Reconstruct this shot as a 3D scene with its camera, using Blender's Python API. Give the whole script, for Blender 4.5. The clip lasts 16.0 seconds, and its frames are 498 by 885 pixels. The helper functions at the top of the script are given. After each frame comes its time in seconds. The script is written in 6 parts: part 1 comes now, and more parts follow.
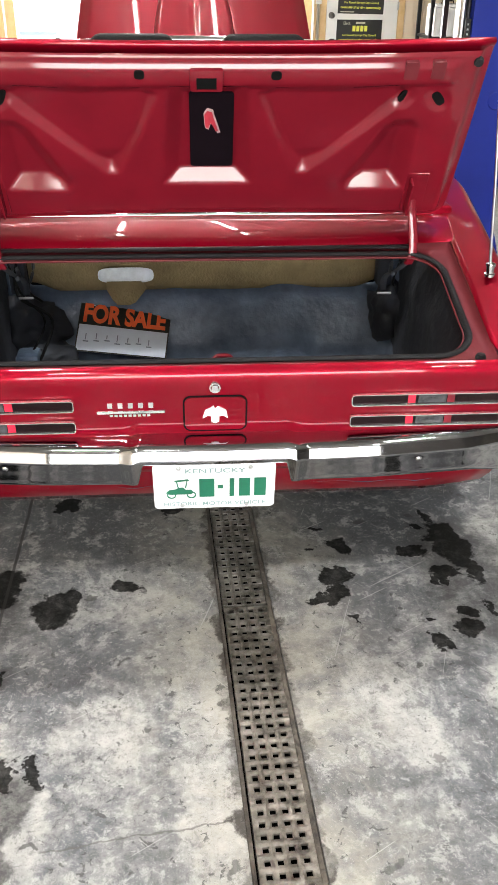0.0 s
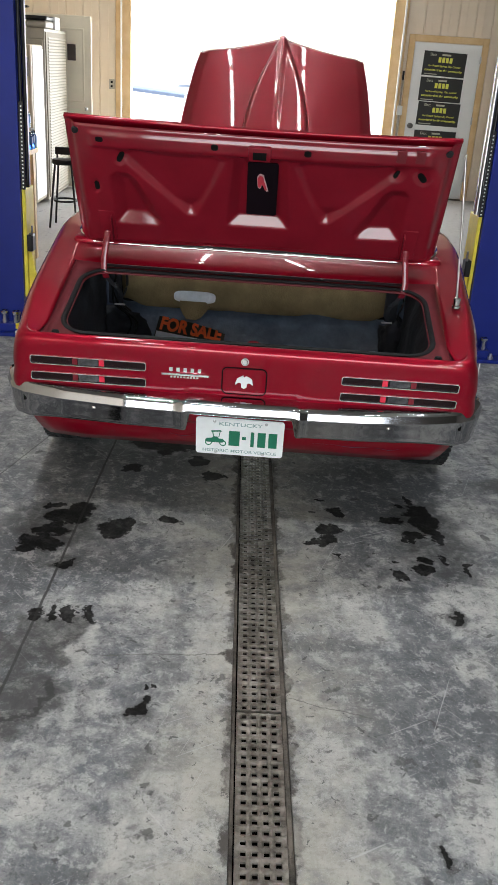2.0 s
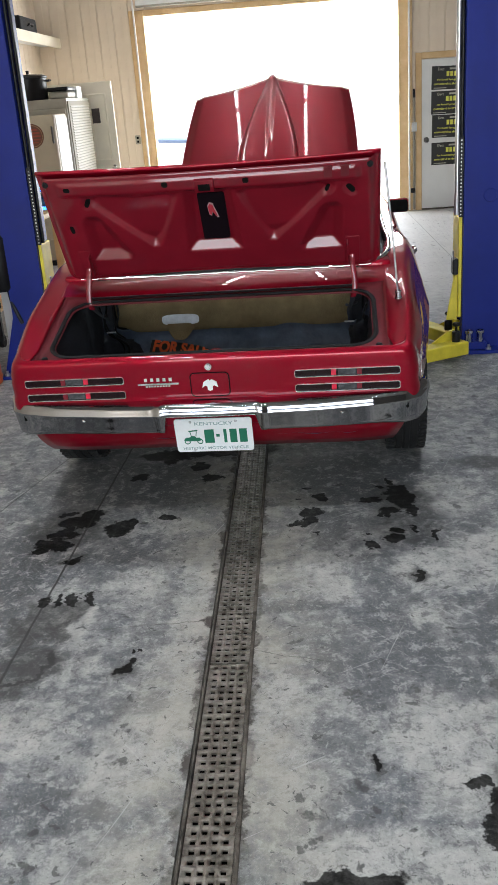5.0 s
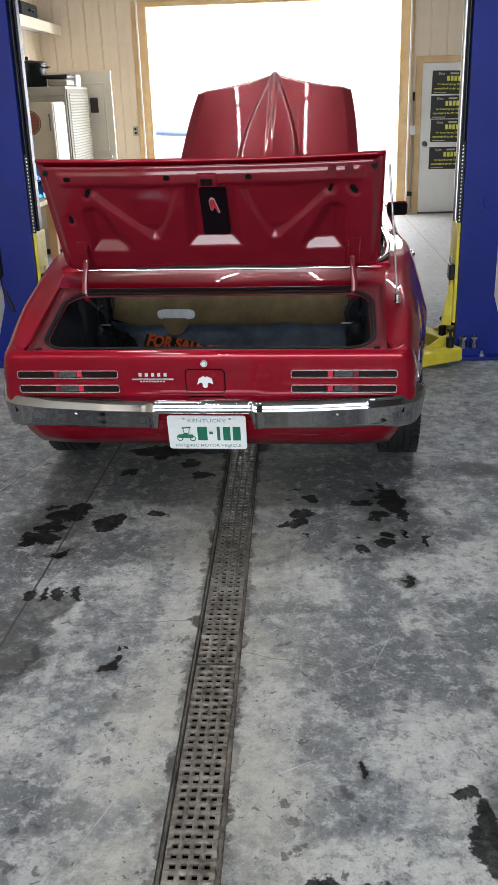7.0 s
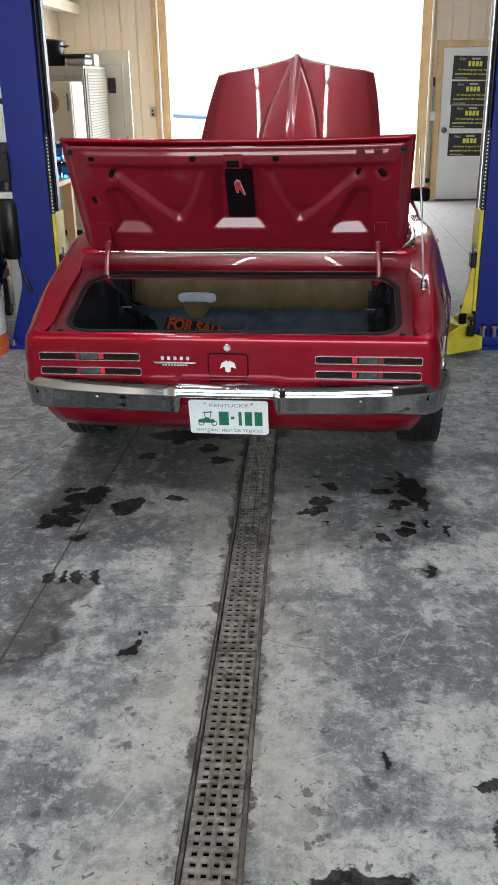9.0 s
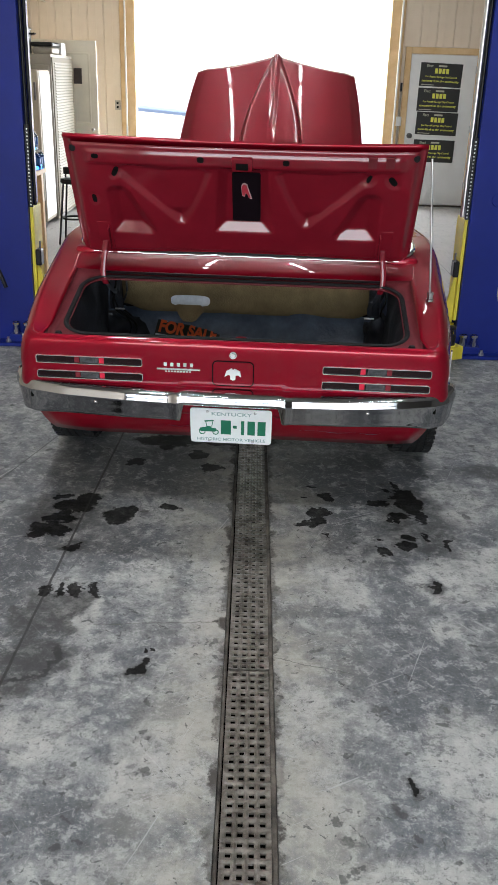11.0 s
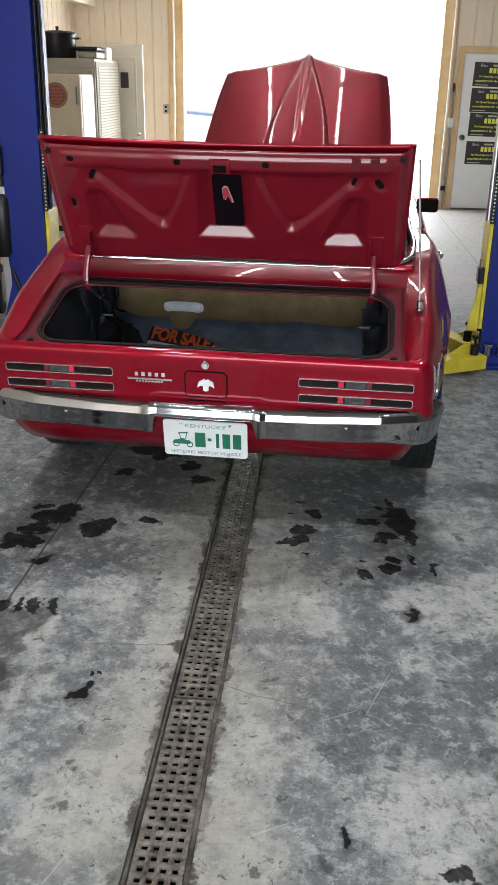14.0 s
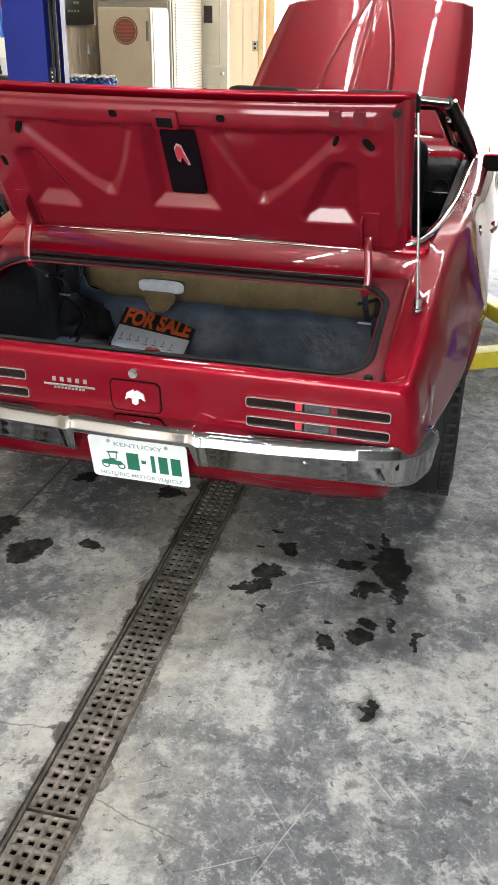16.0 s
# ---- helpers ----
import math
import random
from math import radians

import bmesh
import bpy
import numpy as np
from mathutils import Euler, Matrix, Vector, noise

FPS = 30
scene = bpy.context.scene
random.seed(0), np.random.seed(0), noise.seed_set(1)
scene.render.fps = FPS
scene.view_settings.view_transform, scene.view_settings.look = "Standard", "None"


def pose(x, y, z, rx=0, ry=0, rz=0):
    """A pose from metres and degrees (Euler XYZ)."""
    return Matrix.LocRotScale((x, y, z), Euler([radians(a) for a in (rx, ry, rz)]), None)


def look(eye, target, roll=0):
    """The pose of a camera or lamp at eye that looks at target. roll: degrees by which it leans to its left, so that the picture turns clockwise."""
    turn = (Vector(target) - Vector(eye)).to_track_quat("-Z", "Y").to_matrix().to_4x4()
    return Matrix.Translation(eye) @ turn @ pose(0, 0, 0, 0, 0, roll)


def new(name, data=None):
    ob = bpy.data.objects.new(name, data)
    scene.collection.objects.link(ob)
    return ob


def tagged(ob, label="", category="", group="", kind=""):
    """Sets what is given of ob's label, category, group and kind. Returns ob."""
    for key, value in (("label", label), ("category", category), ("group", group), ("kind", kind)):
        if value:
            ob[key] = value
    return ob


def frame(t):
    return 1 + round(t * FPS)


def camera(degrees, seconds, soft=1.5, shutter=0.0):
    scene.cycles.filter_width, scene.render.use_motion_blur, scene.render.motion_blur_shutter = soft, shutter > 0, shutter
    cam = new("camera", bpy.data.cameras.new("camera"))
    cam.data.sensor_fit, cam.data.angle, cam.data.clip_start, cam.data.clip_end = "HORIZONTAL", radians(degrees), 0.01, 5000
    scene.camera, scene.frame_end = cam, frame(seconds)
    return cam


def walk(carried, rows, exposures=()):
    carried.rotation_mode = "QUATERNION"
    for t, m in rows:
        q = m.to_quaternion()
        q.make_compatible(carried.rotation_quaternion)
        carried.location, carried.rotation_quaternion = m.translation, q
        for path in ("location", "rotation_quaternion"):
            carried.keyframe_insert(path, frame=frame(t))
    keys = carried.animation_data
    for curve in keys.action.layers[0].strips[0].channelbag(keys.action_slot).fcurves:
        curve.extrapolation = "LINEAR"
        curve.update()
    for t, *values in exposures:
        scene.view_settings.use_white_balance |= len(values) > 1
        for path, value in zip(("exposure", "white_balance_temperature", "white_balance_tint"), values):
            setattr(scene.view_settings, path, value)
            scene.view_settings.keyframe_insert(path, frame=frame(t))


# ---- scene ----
cam = camera(31.7, 16.0)
PATH = [
    (0, (-0.127, -1.884, 1.600), (0.074, -0.150, 0.624), 0.5),
    (0.5, (-0.091, -2.142, 1.626), (0.070, -0.358, 0.736), 2.1),
    (1, (-0.018, -2.374, 1.611), (0.128, -0.563, 0.774), 2.2),
    (1.5, (-0.015, -2.567, 1.619), (0.087, -0.739, 0.814), 2.1),
    (2, (-0.037, -2.814, 1.634), (0.011, -0.982, 0.834), 3.7),
    (2.5, (0.145, -3.039, 1.65), (0.092, -1.205, 0.853), 3.9),
    (3, (0.321, -3.213, 1.675), (0.213, -1.372, 0.901), 0.9),
    (3.5, (0.337, -3.2, 1.656), (0.15, -1.337, 0.953), -2.2),
    (4, (0.358, -3.223, 1.656), (0.145, -1.368, 0.941), -3.4),
    (4.5, (0.375, -3.226, 1.649), (0.189, -1.369, 0.929), -4.2),
    (5, (0.377, -3.207, 1.638), (0.237, -1.349, 0.911), -4.4),
    (7.5, (0.328, -3.179, 1.638), (0.215, -1.323, 0.902), -1.5),
    (8, (0.318, -3.178, 1.636), (0.186, -1.325, 0.895), -1.5),
    (8.5, (0.317, -3.173, 1.628), (0.181, -1.328, 0.868), -1.4),
    (11, (0.064, -3.074, 1.645), (0.069, -1.229, 0.873), 1.7),
    (11.5, (0.068, -3.074, 1.652), (0.088, -1.226, 0.886), 0.9),
    (12, (0.073, -3.075, 1.658), (0.096, -1.213, 0.93), 0.4),
    (12.5, (0.067, -3.08, 1.655), (0.087, -1.212, 0.941), -0.0),
    (13, (0.081, -3.066, 1.644), (0.106, -1.202, 0.917), 0.4),
    (13.5, (0.191, -3.01, 1.62), (0.182, -1.155, 0.871), 0.6),
    (14, (0.39, -2.916, 1.633), (0.244, -1.075, 0.865), 1.0),
    (14.5, (0.433, -2.691, 1.618), (0.181, -0.884, 0.799), 1.1),
    (15, (0.483, -2.474, 1.629), (0.244, -0.69, 0.757), -0.0),
    (15.5, (0.637, -2.311, 1.608), (0.334, -0.544, 0.722), -0.1),
    (16, (0.812, -2.17, 1.613), (0.421, -0.418, 0.731), 0.7),
]
EXPOSURES = [(0.0, 2.08, 7150, 12), (0.5, 1.91, 7100, 12), (1.0, 1.52, 6950, 11), (2.0, 1.04, 6700, 10), (2.5, 0.95, 6600, 10), (3.5, 0.84, 6500, 10), (4.0, 0.86, 6500, 10), (5.0, 0.98, 6500, 10), (13.5, 1.02, 6550, 10), (16.0, 1.70, 6950, 11)]
walk(cam, [(t, look(eye, target, roll)) for t, eye, target, roll in PATH], EXPOSURES)

# ---- world, sun, lamps ----
world = bpy.data.worlds.new("sky")
scene.world = world
world.use_nodes = True
wn, wl = world.node_tree.nodes, world.node_tree.links
sky = wn.new("ShaderNodeTexSky")
sky.sky_type = "NISHITA"
sky.sun_disc = False
sky.sun_elevation = radians(58)
sky.sun_rotation = radians(100)
wn["Background"].inputs["Strength"].default_value = 0.25
wl.new(sky.outputs[0], wn["Background"].inputs["Color"])

sun_data = bpy.data.lights.new("sun", "SUN")
sun_data.energy, sun_data.angle, sun_data.color = 5.0, radians(0.6), (1.0, 0.95, 0.88)
sun = new("sun", sun_data)
sun.matrix_world = look((0, 0, 0), (-0.52, -0.1, -0.85))


def area(name, m, sx, sy, power, color):
    d = bpy.data.lights.new(name, "AREA")
    d.shape, d.size, d.size_y, d.energy, d.color = "RECTANGLE", sx, sy, power, color
    ob = new(name, d)
    ob.matrix_world = m
    return ob


FRONT_Y, REAR_Y = 9.75, -9.0
LEFT_X, RIGHT_X, CEIL_Z = -3.05, 7.5, 4.3
OP_L, OP_R, OP_Z = -1.59, 1.82, 2.78
# daylight entering by the two open overhead doors
area("daylight_front", look((0.1, FRONT_Y + 0.35, 1.45), (0.1, 0, 0.9)), 3.3, 2.5, 140, (0.95, 0.98, 1.0))
area("daylight_rear", look((-0.125, REAR_Y - 0.3, 1.6), (-0.125, 0, 0.6)), 5.25, 2.8, 190, (0.90, 0.95, 1.0))

# ---- materials ----


def mat(name, color, rough=0.5, metal=0.0, var=0.0, scale=8.0, bump=0.0, bump_scale=60.0, coat=0.0, spec=0.5, color2=None):
    """Principled material with two scales of colour variation, roughness wear and fine relief."""
    m = bpy.data.materials.new(name)
    m.use_nodes = True
    n, l = m.node_tree.nodes, m.node_tree.links
    b = n["Principled BSDF"]
    b.inputs["Roughness"].default_value = rough
    b.inputs["Metallic"].default_value = metal
    b.inputs["Coat Weight"].default_value = coat
    b.inputs["Coat Roughness"].default_value = 0.06
    b.inputs["Specular IOR Level"].default_value = spec
    tc = n.new("ShaderNodeTexCoord")
    if var > 0 or color2:
        t1 = n.new("ShaderNodeTexNoise")
        t1.inputs["Scale"].default_value = scale
        t1.inputs["Detail"].default_value = 8
        t1.inputs["Roughness"].default_value = 0.65
        l.new(tc.outputs["Object"], t1.inputs["Vector"])
        ramp = n.new("ShaderNodeValToRGB")
        c2 = color2 or tuple(min(1, c * (1 + var)) for c in color)
        c1 = color if color2 else tuple(c * (1 - var) for c in color)
        ramp.color_ramp.elements[0].position, ramp.color_ramp.elements[1].position = 0.3, 0.7
        ramp.color_ramp.elements[0].color, ramp.color_ramp.elements[1].color = (*c1, 1), (*c2, 1)
        l.new(t1.outputs["Fac"], ramp.inputs["Fac"])
        l.new(ramp.outputs["Color"], b.inputs["Base Color"])
        rr = n.new("ShaderNodeMapRange")
        rr.inputs["To Min"].default_value, rr.inputs["To Max"].default_value = max(0.02, rough * 0.8), min(1, rough * 1.2)
        l.new(t1.outputs["Fac"], rr.inputs["Value"])
        l.new(rr.outputs[0], b.inputs["Roughness"])
    else:
        b.inputs["Base Color"].default_value = (*color, 1)
    if bump > 0:
        t2 = n.new("ShaderNodeTexNoise")
        t2.inputs["Scale"].default_value = bump_scale
        t2.inputs["Detail"].default_value = 6
        l.new(tc.outputs["Object"], t2.inputs["Vector"])
        bp = n.new("ShaderNodeBump")
        bp.inputs["Strength"].default_value = bump
        bp.inputs["Distance"].default_value = 0.01
        l.new(t2.outputs["Fac"], bp.inputs["Height"])
        l.new(bp.outputs["Normal"], b.inputs["Normal"])
    return m


def glow(name, color, strength):
    m = bpy.data.materials.new(name)
    m.use_nodes = True
    b = m.node_tree.nodes["Principled BSDF"]
    b.inputs["Base Color"].default_value = (*color, 1)
    b.inputs["Emission Color"].default_value = (*color, 1)
    b.inputs["Emission Strength"].default_value = strength
    return m


def glass(name, tint, rough=0.0):
    m = bpy.data.materials.new(name)
    m.use_nodes = True
    b = m.node_tree.nodes["Principled BSDF"]
    b.inputs["Base Color"].default_value = (*tint, 1)
    b.inputs["Roughness"].default_value = rough
    b.inputs["Transmission Weight"].default_value = 1.0
    b.inputs["IOR"].default_value = 1.45
    return m


PAINT = mat("red_car_paint", (0.260, 0.0018, 0.014), 0.42, 0.6, 0.06, 3.0, 0.004, 300, coat=0.85, spec=0.05)
PAINT.node_tree.nodes["Principled BSDF"].inputs["Coat IOR"].default_value = 1.42
PAINT.node_tree.nodes["Principled BSDF"].inputs["Coat Roughness"].default_value = 0.035
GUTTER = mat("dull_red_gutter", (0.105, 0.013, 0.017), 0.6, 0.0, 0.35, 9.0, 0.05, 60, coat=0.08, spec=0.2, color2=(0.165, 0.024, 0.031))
PAINT_IN = mat("red_inner_paint", (0.178, 0.007, 0.016), 0.50, 0.0, 0.14, 6.0, 0.02, 70, coat=0.95, spec=0.10)
PAINT_IN.node_tree.nodes["Principled BSDF"].inputs["Coat Roughness"].default_value = 0.07
PAINT_IN.node_tree.nodes["Principled BSDF"].inputs["Coat IOR"].default_value = 1.5
BUMPER_CHROME = mat("bumper_chrome", (0.36, 0.36, 0.37), 0.07, 1.0, 0.03, 6.0)
CHROME = mat("chrome", (0.78, 0.77, 0.76), 0.07, 1.0, 0.05, 20.0)
DARK_STEEL = mat("dark_steel", (0.16, 0.155, 0.15), 0.3, 1.0, 0.15, 30.0)
STEEL = mat("brushed_steel", (0.55, 0.55, 0.55), 0.32, 1.0, 0.15, 30.0)
RUBBER = mat("black_rubber", (0.010, 0.010, 0.011), 0.75, 0, 0.3, 20, 0.2, 120, spec=0.25)
TYRE = mat("tyre_rubber", (0.006, 0.006, 0.006), 0.75, 0, 0.4, 15, 0.25, 90)
VINYL = mat("black_vinyl", (0.005, 0.005, 0.006), 0.55, 0, 0.3, 12, 0.25, 180, spec=0.15)
LINING = mat("side_lining", (0.008, 0.0095, 0.013), 0.85, 0, 0.4, 8, 0.4, 30, color2=(0.024, 0.028, 0.038))
LINER = mat("trunk_mat", (0.040, 0.060, 0.092), 0.38, 0, 0.45, 9, 0.6, 22, color2=(0.130, 0.170, 0.235))
BOARD = mat("tan_fibreboard", (0.14, 0.10, 0.045), 0.9, 0, 0.3, 9, 0.5, 130, color2=(0.25, 0.185, 0.09))
PADDING = mat("white_padding", (0.72, 0.76, 0.80), 0.8, 0, 0.15, 25, 0.4, 90)
BEZEL = mat("bright_bezel", (0.85, 0.84, 0.83), 0.22, 0.85, 0.05, 40)
LENS = mat("dark_lamp_lens", (0.012, 0.004, 0.005), 0.12, 0, 0.4, 40, spec=0.3)
LENS_RED = mat("red_lamp_lens", (0.62, 0.02, 0.05), 0.12, 0, 0.2, 40, coat=0.6)
LENS_DULL = mat("dull_red_lens", (0.16, 0.012, 0.02), 0.15, 0, 0.2, 40, coat=0.4)
LENS_CLEAR = mat("grey_reverse_lens", (0.045, 0.045, 0.05), 0.2, 0, 0.5, 60, 0.5, 300)
PLATE_WHITE = mat("plate_white", (0.80, 0.82, 0.82), 0.35, 0, 0.05, 20)
PLATE_GREEN = mat("plate_green", (0.01, 0.16, 0.09), 0.4, 0, 0.1, 40)
PLATE_GREY = mat("plate_grey_green", (0.22, 0.34, 0.33), 0.4, 0, 0.1, 40)
BLACK = mat("black_plastic", (0.008, 0.008, 0.009), 0.34, 0, 0.25, 20, 0.05, 200, spec=0.28)
STICKER = mat("black_sticker", (0.006, 0.003, 0.005), 0.75, 0, 0.3, 14, spec=0.06)
RED_PRINT = mat("red_print", (0.45, 0.03, 0.05), 0.4, 0, 0.2, 60)
WHITE_PRINT = mat("white_print", (0.75, 0.72, 0.70), 0.4, 0, 0.1, 60)
PINK_PRINT = mat("pale_pink_print", (0.50, 0.34, 0.34), 0.5, 0, 0.5, 120)
ORANGE = mat("orange_print", (0.92, 0.15, 0.045), 0.45, 0, 0.08, 50)
PAPER = mat("white_card", (0.70, 0.76, 0.86), 0.55, 0, 0.05, 18)
INK = mat("pencil_ink", (0.22, 0.25, 0.32), 0.6, 0, 0.2, 90)
BLUE = mat("lift_blue_paint", (0.004, 0.014, 0.165), 0.42, 0, 0.15, 3.0, 0.05, 60, spec=0.25)
YELLOW = mat("lift_yellow_paint", (0.68, 0.56, 0.045), 0.45, 0, 0.18, 8, 0.08, 60)
PINE = mat("pine_trim", (0.60, 0.38, 0.17), 0.55, 0, 0.25, 4, 0.15, 40, color2=(0.76, 0.55, 0.30))
SIDING = mat("tan_siding", (0.72, 0.60, 0.46), 0.55, 0, 0.10, 2.0, 0.12, 50, color2=(0.80, 0.68, 0.54))
WHITE_PAINT = mat("white_paint", (0.76, 0.76, 0.74), 0.5, 0, 0.05, 3, 0.04, 50)
CREAM = mat("cream_enamel", (0.80, 0.74, 0.60), 0.45, 0, 0.07, 3, 0.03, 60)
BEIGE = mat("beige_enamel", (0.50, 0.43, 0.31), 0.42, 0, 0.08, 4, 0.03, 60)
CABINET_GREY = mat("warm_grey_enamel", (0.36, 0.33, 0.27), 0.45, 0, 0.10, 4, 0.03, 60)
LOUVRE = mat("aged_cream_enamel", (0.27, 0.235, 0.165), 0.5, 0, 0.10, 4, 0.03, 60)
# darker cream that paints the shade lines between the slats
LOUVRE_SHADE = mat("painted_louvre_shade", (0.20, 0.17, 0.115), 0.7, 0, 0.10, 4, 0.03, 60)
GREY_LINER = mat("grey_wall_liner", (0.17, 0.16, 0.15), 0.7, 0, 0.12, 2, 0.05, 40)
CEIL = mat("ceiling_liner", (0.24, 0.225, 0.21), 0.7, 0, 0.06, 2)
# near-black for the shade inside holes, gaps and the drain, and dark parts
DARK = mat("shade_and_dark_parts", (0.006, 0.006, 0.006), 0.9, 0, 0.3, 20, spec=0.05)
DIRT = mat("dirty_steel_frame", (0.010, 0.008, 0.007), 0.85, 0.0, 0.5, 9, 0.9, 60, color2=(0.17, 0.145, 0.115))
GRATE = mat("galvanised_grate", (0.055, 0.046, 0.034), 0.33, 0.65, 0.5, 17, 0.5, 70, color2=(0.33, 0.305, 0.262))
SIGN_BLACK = mat("sign_black", (0.014, 0.014, 0.012), 0.4, 0, 0.2, 10)
SIGN_YELLOW = mat("sign_yellow", (0.72, 0.70, 0.10), 0.45, 0, 0.08, 30)
SIGN_GREY = mat("sign_grey", (0.42, 0.41, 0.33), 0.5, 0, 0.1, 30)
BLUE_PLASTIC = mat("blue_plastic", (0.03, 0.14, 0.42), 0.35, 0, 0.2, 14)
BLUE_HOSE = mat("blue_hose", (0.03, 0.13, 0.45), 0.4, 0, 0.15, 20)
RED_HOSE = mat("red_hose", (0.45, 0.03, 0.05), 0.45, 0, 0.15, 20)
BAG = mat("black_bag", (0.004, 0.004, 0.0045), 0.22, 0, 0.3, 10, 0.35, 14, spec=0.35)
BUCKET_ORANGE = mat("bucket_orange", (0.72, 0.14, 0.03), 0.45, 0, 0.15, 8)
MACHINE_YELLOW = mat("machine_yellow", (0.75, 0.36, 0.02), 0.42, 0, 0.15, 8)
CONCRETE_OUT = mat("outdoor_concrete", (0.50, 0.48, 0.45), 0.9, 0, 0.15, 1.5, 0.3, 30)
GRASS = mat("grass", (0.10, 0.15, 0.05), 0.9, 0, 0.4, 0.6, 0.5, 12)
PLAQUE = mat("brown_plaque", (0.055, 0.040, 0.035), 0.6, 0, 0.3, 20)
CLEAR = glass("clear_plastic", (0.88, 0.94, 1.0), 0.08)
BLUE_BOTTLE = glass("blue_bottle_plastic", (0.30, 0.55, 0.95), 0.15)
WINDSCREEN = glass("windscreen_glass", (0.95, 0.98, 0.97))
# glow of the round fill lamps, which are added to light the shop
ADDED_LAMP_GLOW = glow("added_lamp_glow", (0.86, 0.93, 1.0), 68.0)
TUBE_GLOW = glow("led_tube", (0.90, 0.95, 1.0), 26.0)


def floor_material():
    """Power-trowelled concrete: cloudy patches, trowel blotches, scratches, wet oily stains and a saw-cut joint."""
    m = bpy.data.materials.new("shop_concrete")
    m.use_nodes = True
    n, l = m.node_tree.nodes, m.node_tree.links
    b = n["Principled BSDF"]
    tc = n.new("ShaderNodeTexCoord")
    P = tc.outputs["Object"]

    def noise_tex(scale, detail, rough=0.6, dist=0.0, vec=P):
        t = n.new("ShaderNodeTexNoise")
        t.inputs["Scale"].default_value, t.inputs["Detail"].default_value = scale, detail
        t.inputs["Roughness"].default_value, t.inputs["Distortion"].default_value = rough, dist
        l.new(vec, t.inputs["Vector"])
        return t

    def math_node(op, a, c=None, clamp=False):
        k = n.new("ShaderNodeMath")
        k.operation, k.use_clamp = op, clamp
        for i, v in enumerate((a, c)):
            if v is None:
                continue
            if isinstance(v, (int, float)):
                k.inputs[i].default_value = v
            else:
                l.new(v, k.inputs[i])
        return k.outputs[0]

    def rng(v, a, c, lo=0.0, hi=1.0):
        k = n.new("ShaderNodeMapRange")
        k.interpolation_type = "SMOOTHSTEP"
        for key, val in (("From Min", a), ("From Max", c), ("To Min", lo), ("To Max", hi)):
            k.inputs[key].default_value = val
        l.new(v, k.inputs["Value"])
        return k.outputs[0]

    def mix(fac, a, c):
        k = n.new("ShaderNodeMix")
        k.data_type = "RGBA"
        l.new(fac, k.inputs["Factor"])
        for idx, v in ((6, a), (7, c)):
            if isinstance(v, tuple):
                k.inputs[idx].default_value = (*v, 1)
            else:
                l.new(v, k.inputs[idx])
        return k.outputs[2]

    big = noise_tex(1.4, 10, 0.70, 0.3).outputs["Fac"]
    mid = noise_tex(5.0, 12, 0.78, 0.2).outputs["Fac"]
    patch = noise_tex(2.9, 12, 0.76, 0.3).outputs["Fac"]
    fine = noise_tex(16, 12, 0.80, 0.15).outputs["Fac"]
    grit = noise_tex(95, 8, 0.82).outputs["Fac"]
    dust = noise_tex(190, 3, 0.7).outputs["Fac"]
    crust = noise_tex(34, 10, 0.74, 0.6).outputs["Fac"]
    base = mix(rng(mid, 0.40, 0.61), (0.150, 0.157, 0.166), (0.385, 0.380, 0.362))
    base = mix(rng(big, 0.48, 0.55, 0.0, 0.45), base, (0.125, 0.132, 0.142))
    base = mix(rng(patch, 0.535, 0.565, 0.0, 0.46), base, (0.520, 0.508, 0.472))
    base = mix(rng(patch, 0.425, 0.455, 0.42, 0.0), base, (0.115, 0.120, 0.128))

    # distorted coordinates for ragged stain outlines
    wob = noise_tex(10.0, 8, 0.62)
    sub = n.new("ShaderNodeVectorMath")
    sub.operation = "SUBTRACT"
    l.new(wob.outputs["Color"], sub.inputs[0])
    sub.inputs[1].default_value = (0.5, 0.5, 0.5)
    sc = n.new("ShaderNodeVectorMath")
    sc.operation = "SCALE"
    l.new(sub.outputs[0], sc.inputs[0])
    sc.inputs["Scale"].default_value = 0.17
    add = n.new("ShaderNodeVectorMath")
    add.operation = "ADD"
    l.new(P, add.inputs[0])
    l.new(sc.outputs[0], add.inputs[1])

    def blot(x, y, rx, ry, vec):
        mp = n.new("ShaderNodeVectorMath")
        mp.operation = "SUBTRACT"
        l.new(vec, mp.inputs[0])
        mp.inputs[1].default_value = (x, y, 0)
        mu = n.new("ShaderNodeVectorMath")
        mu.operation = "MULTIPLY"
        l.new(mp.outputs[0], mu.inputs[0])
        mu.inputs[1].default_value = (1 / rx, 1 / ry, 0)
        le = n.new("ShaderNodeVectorMath")
        le.operation = "LENGTH"
        l.new(mu.outputs[0], le.inputs[0])
        return le.outputs["Value"]

    def cover(spots, inner, outer):
        d = None
        for s in spots:
            v = blot(*s, add.outputs[0])
            d = v if d is None else math_node("MINIMUM", d, v)
        return rng(d, inner, outer, 1.0, 0.0)

    wet = cover(STAINS_WET, 0.80, 1.0)
    soft = cover(STAINS_SOFT, 0.55, 1.15)
    pale = cover(STAINS_PALE, 0.72, 1.06)
    worn = cover(WORN_AND_TAIL_SHADE, 0.76, 1.06)
    # worn patches; those by the tail also carry the car's shade as colour
    base = mix(math_node("MULTIPLY", worn, rng(mid, 0.40, 0.60, 0.95, 0.55)), base, (0.112, 0.117, 0.123))
    # oily film, with the car's shade darkened into the same ovals
    film_shade = cover(OIL_AND_CAR_SHADE, 0.55, 1.10)
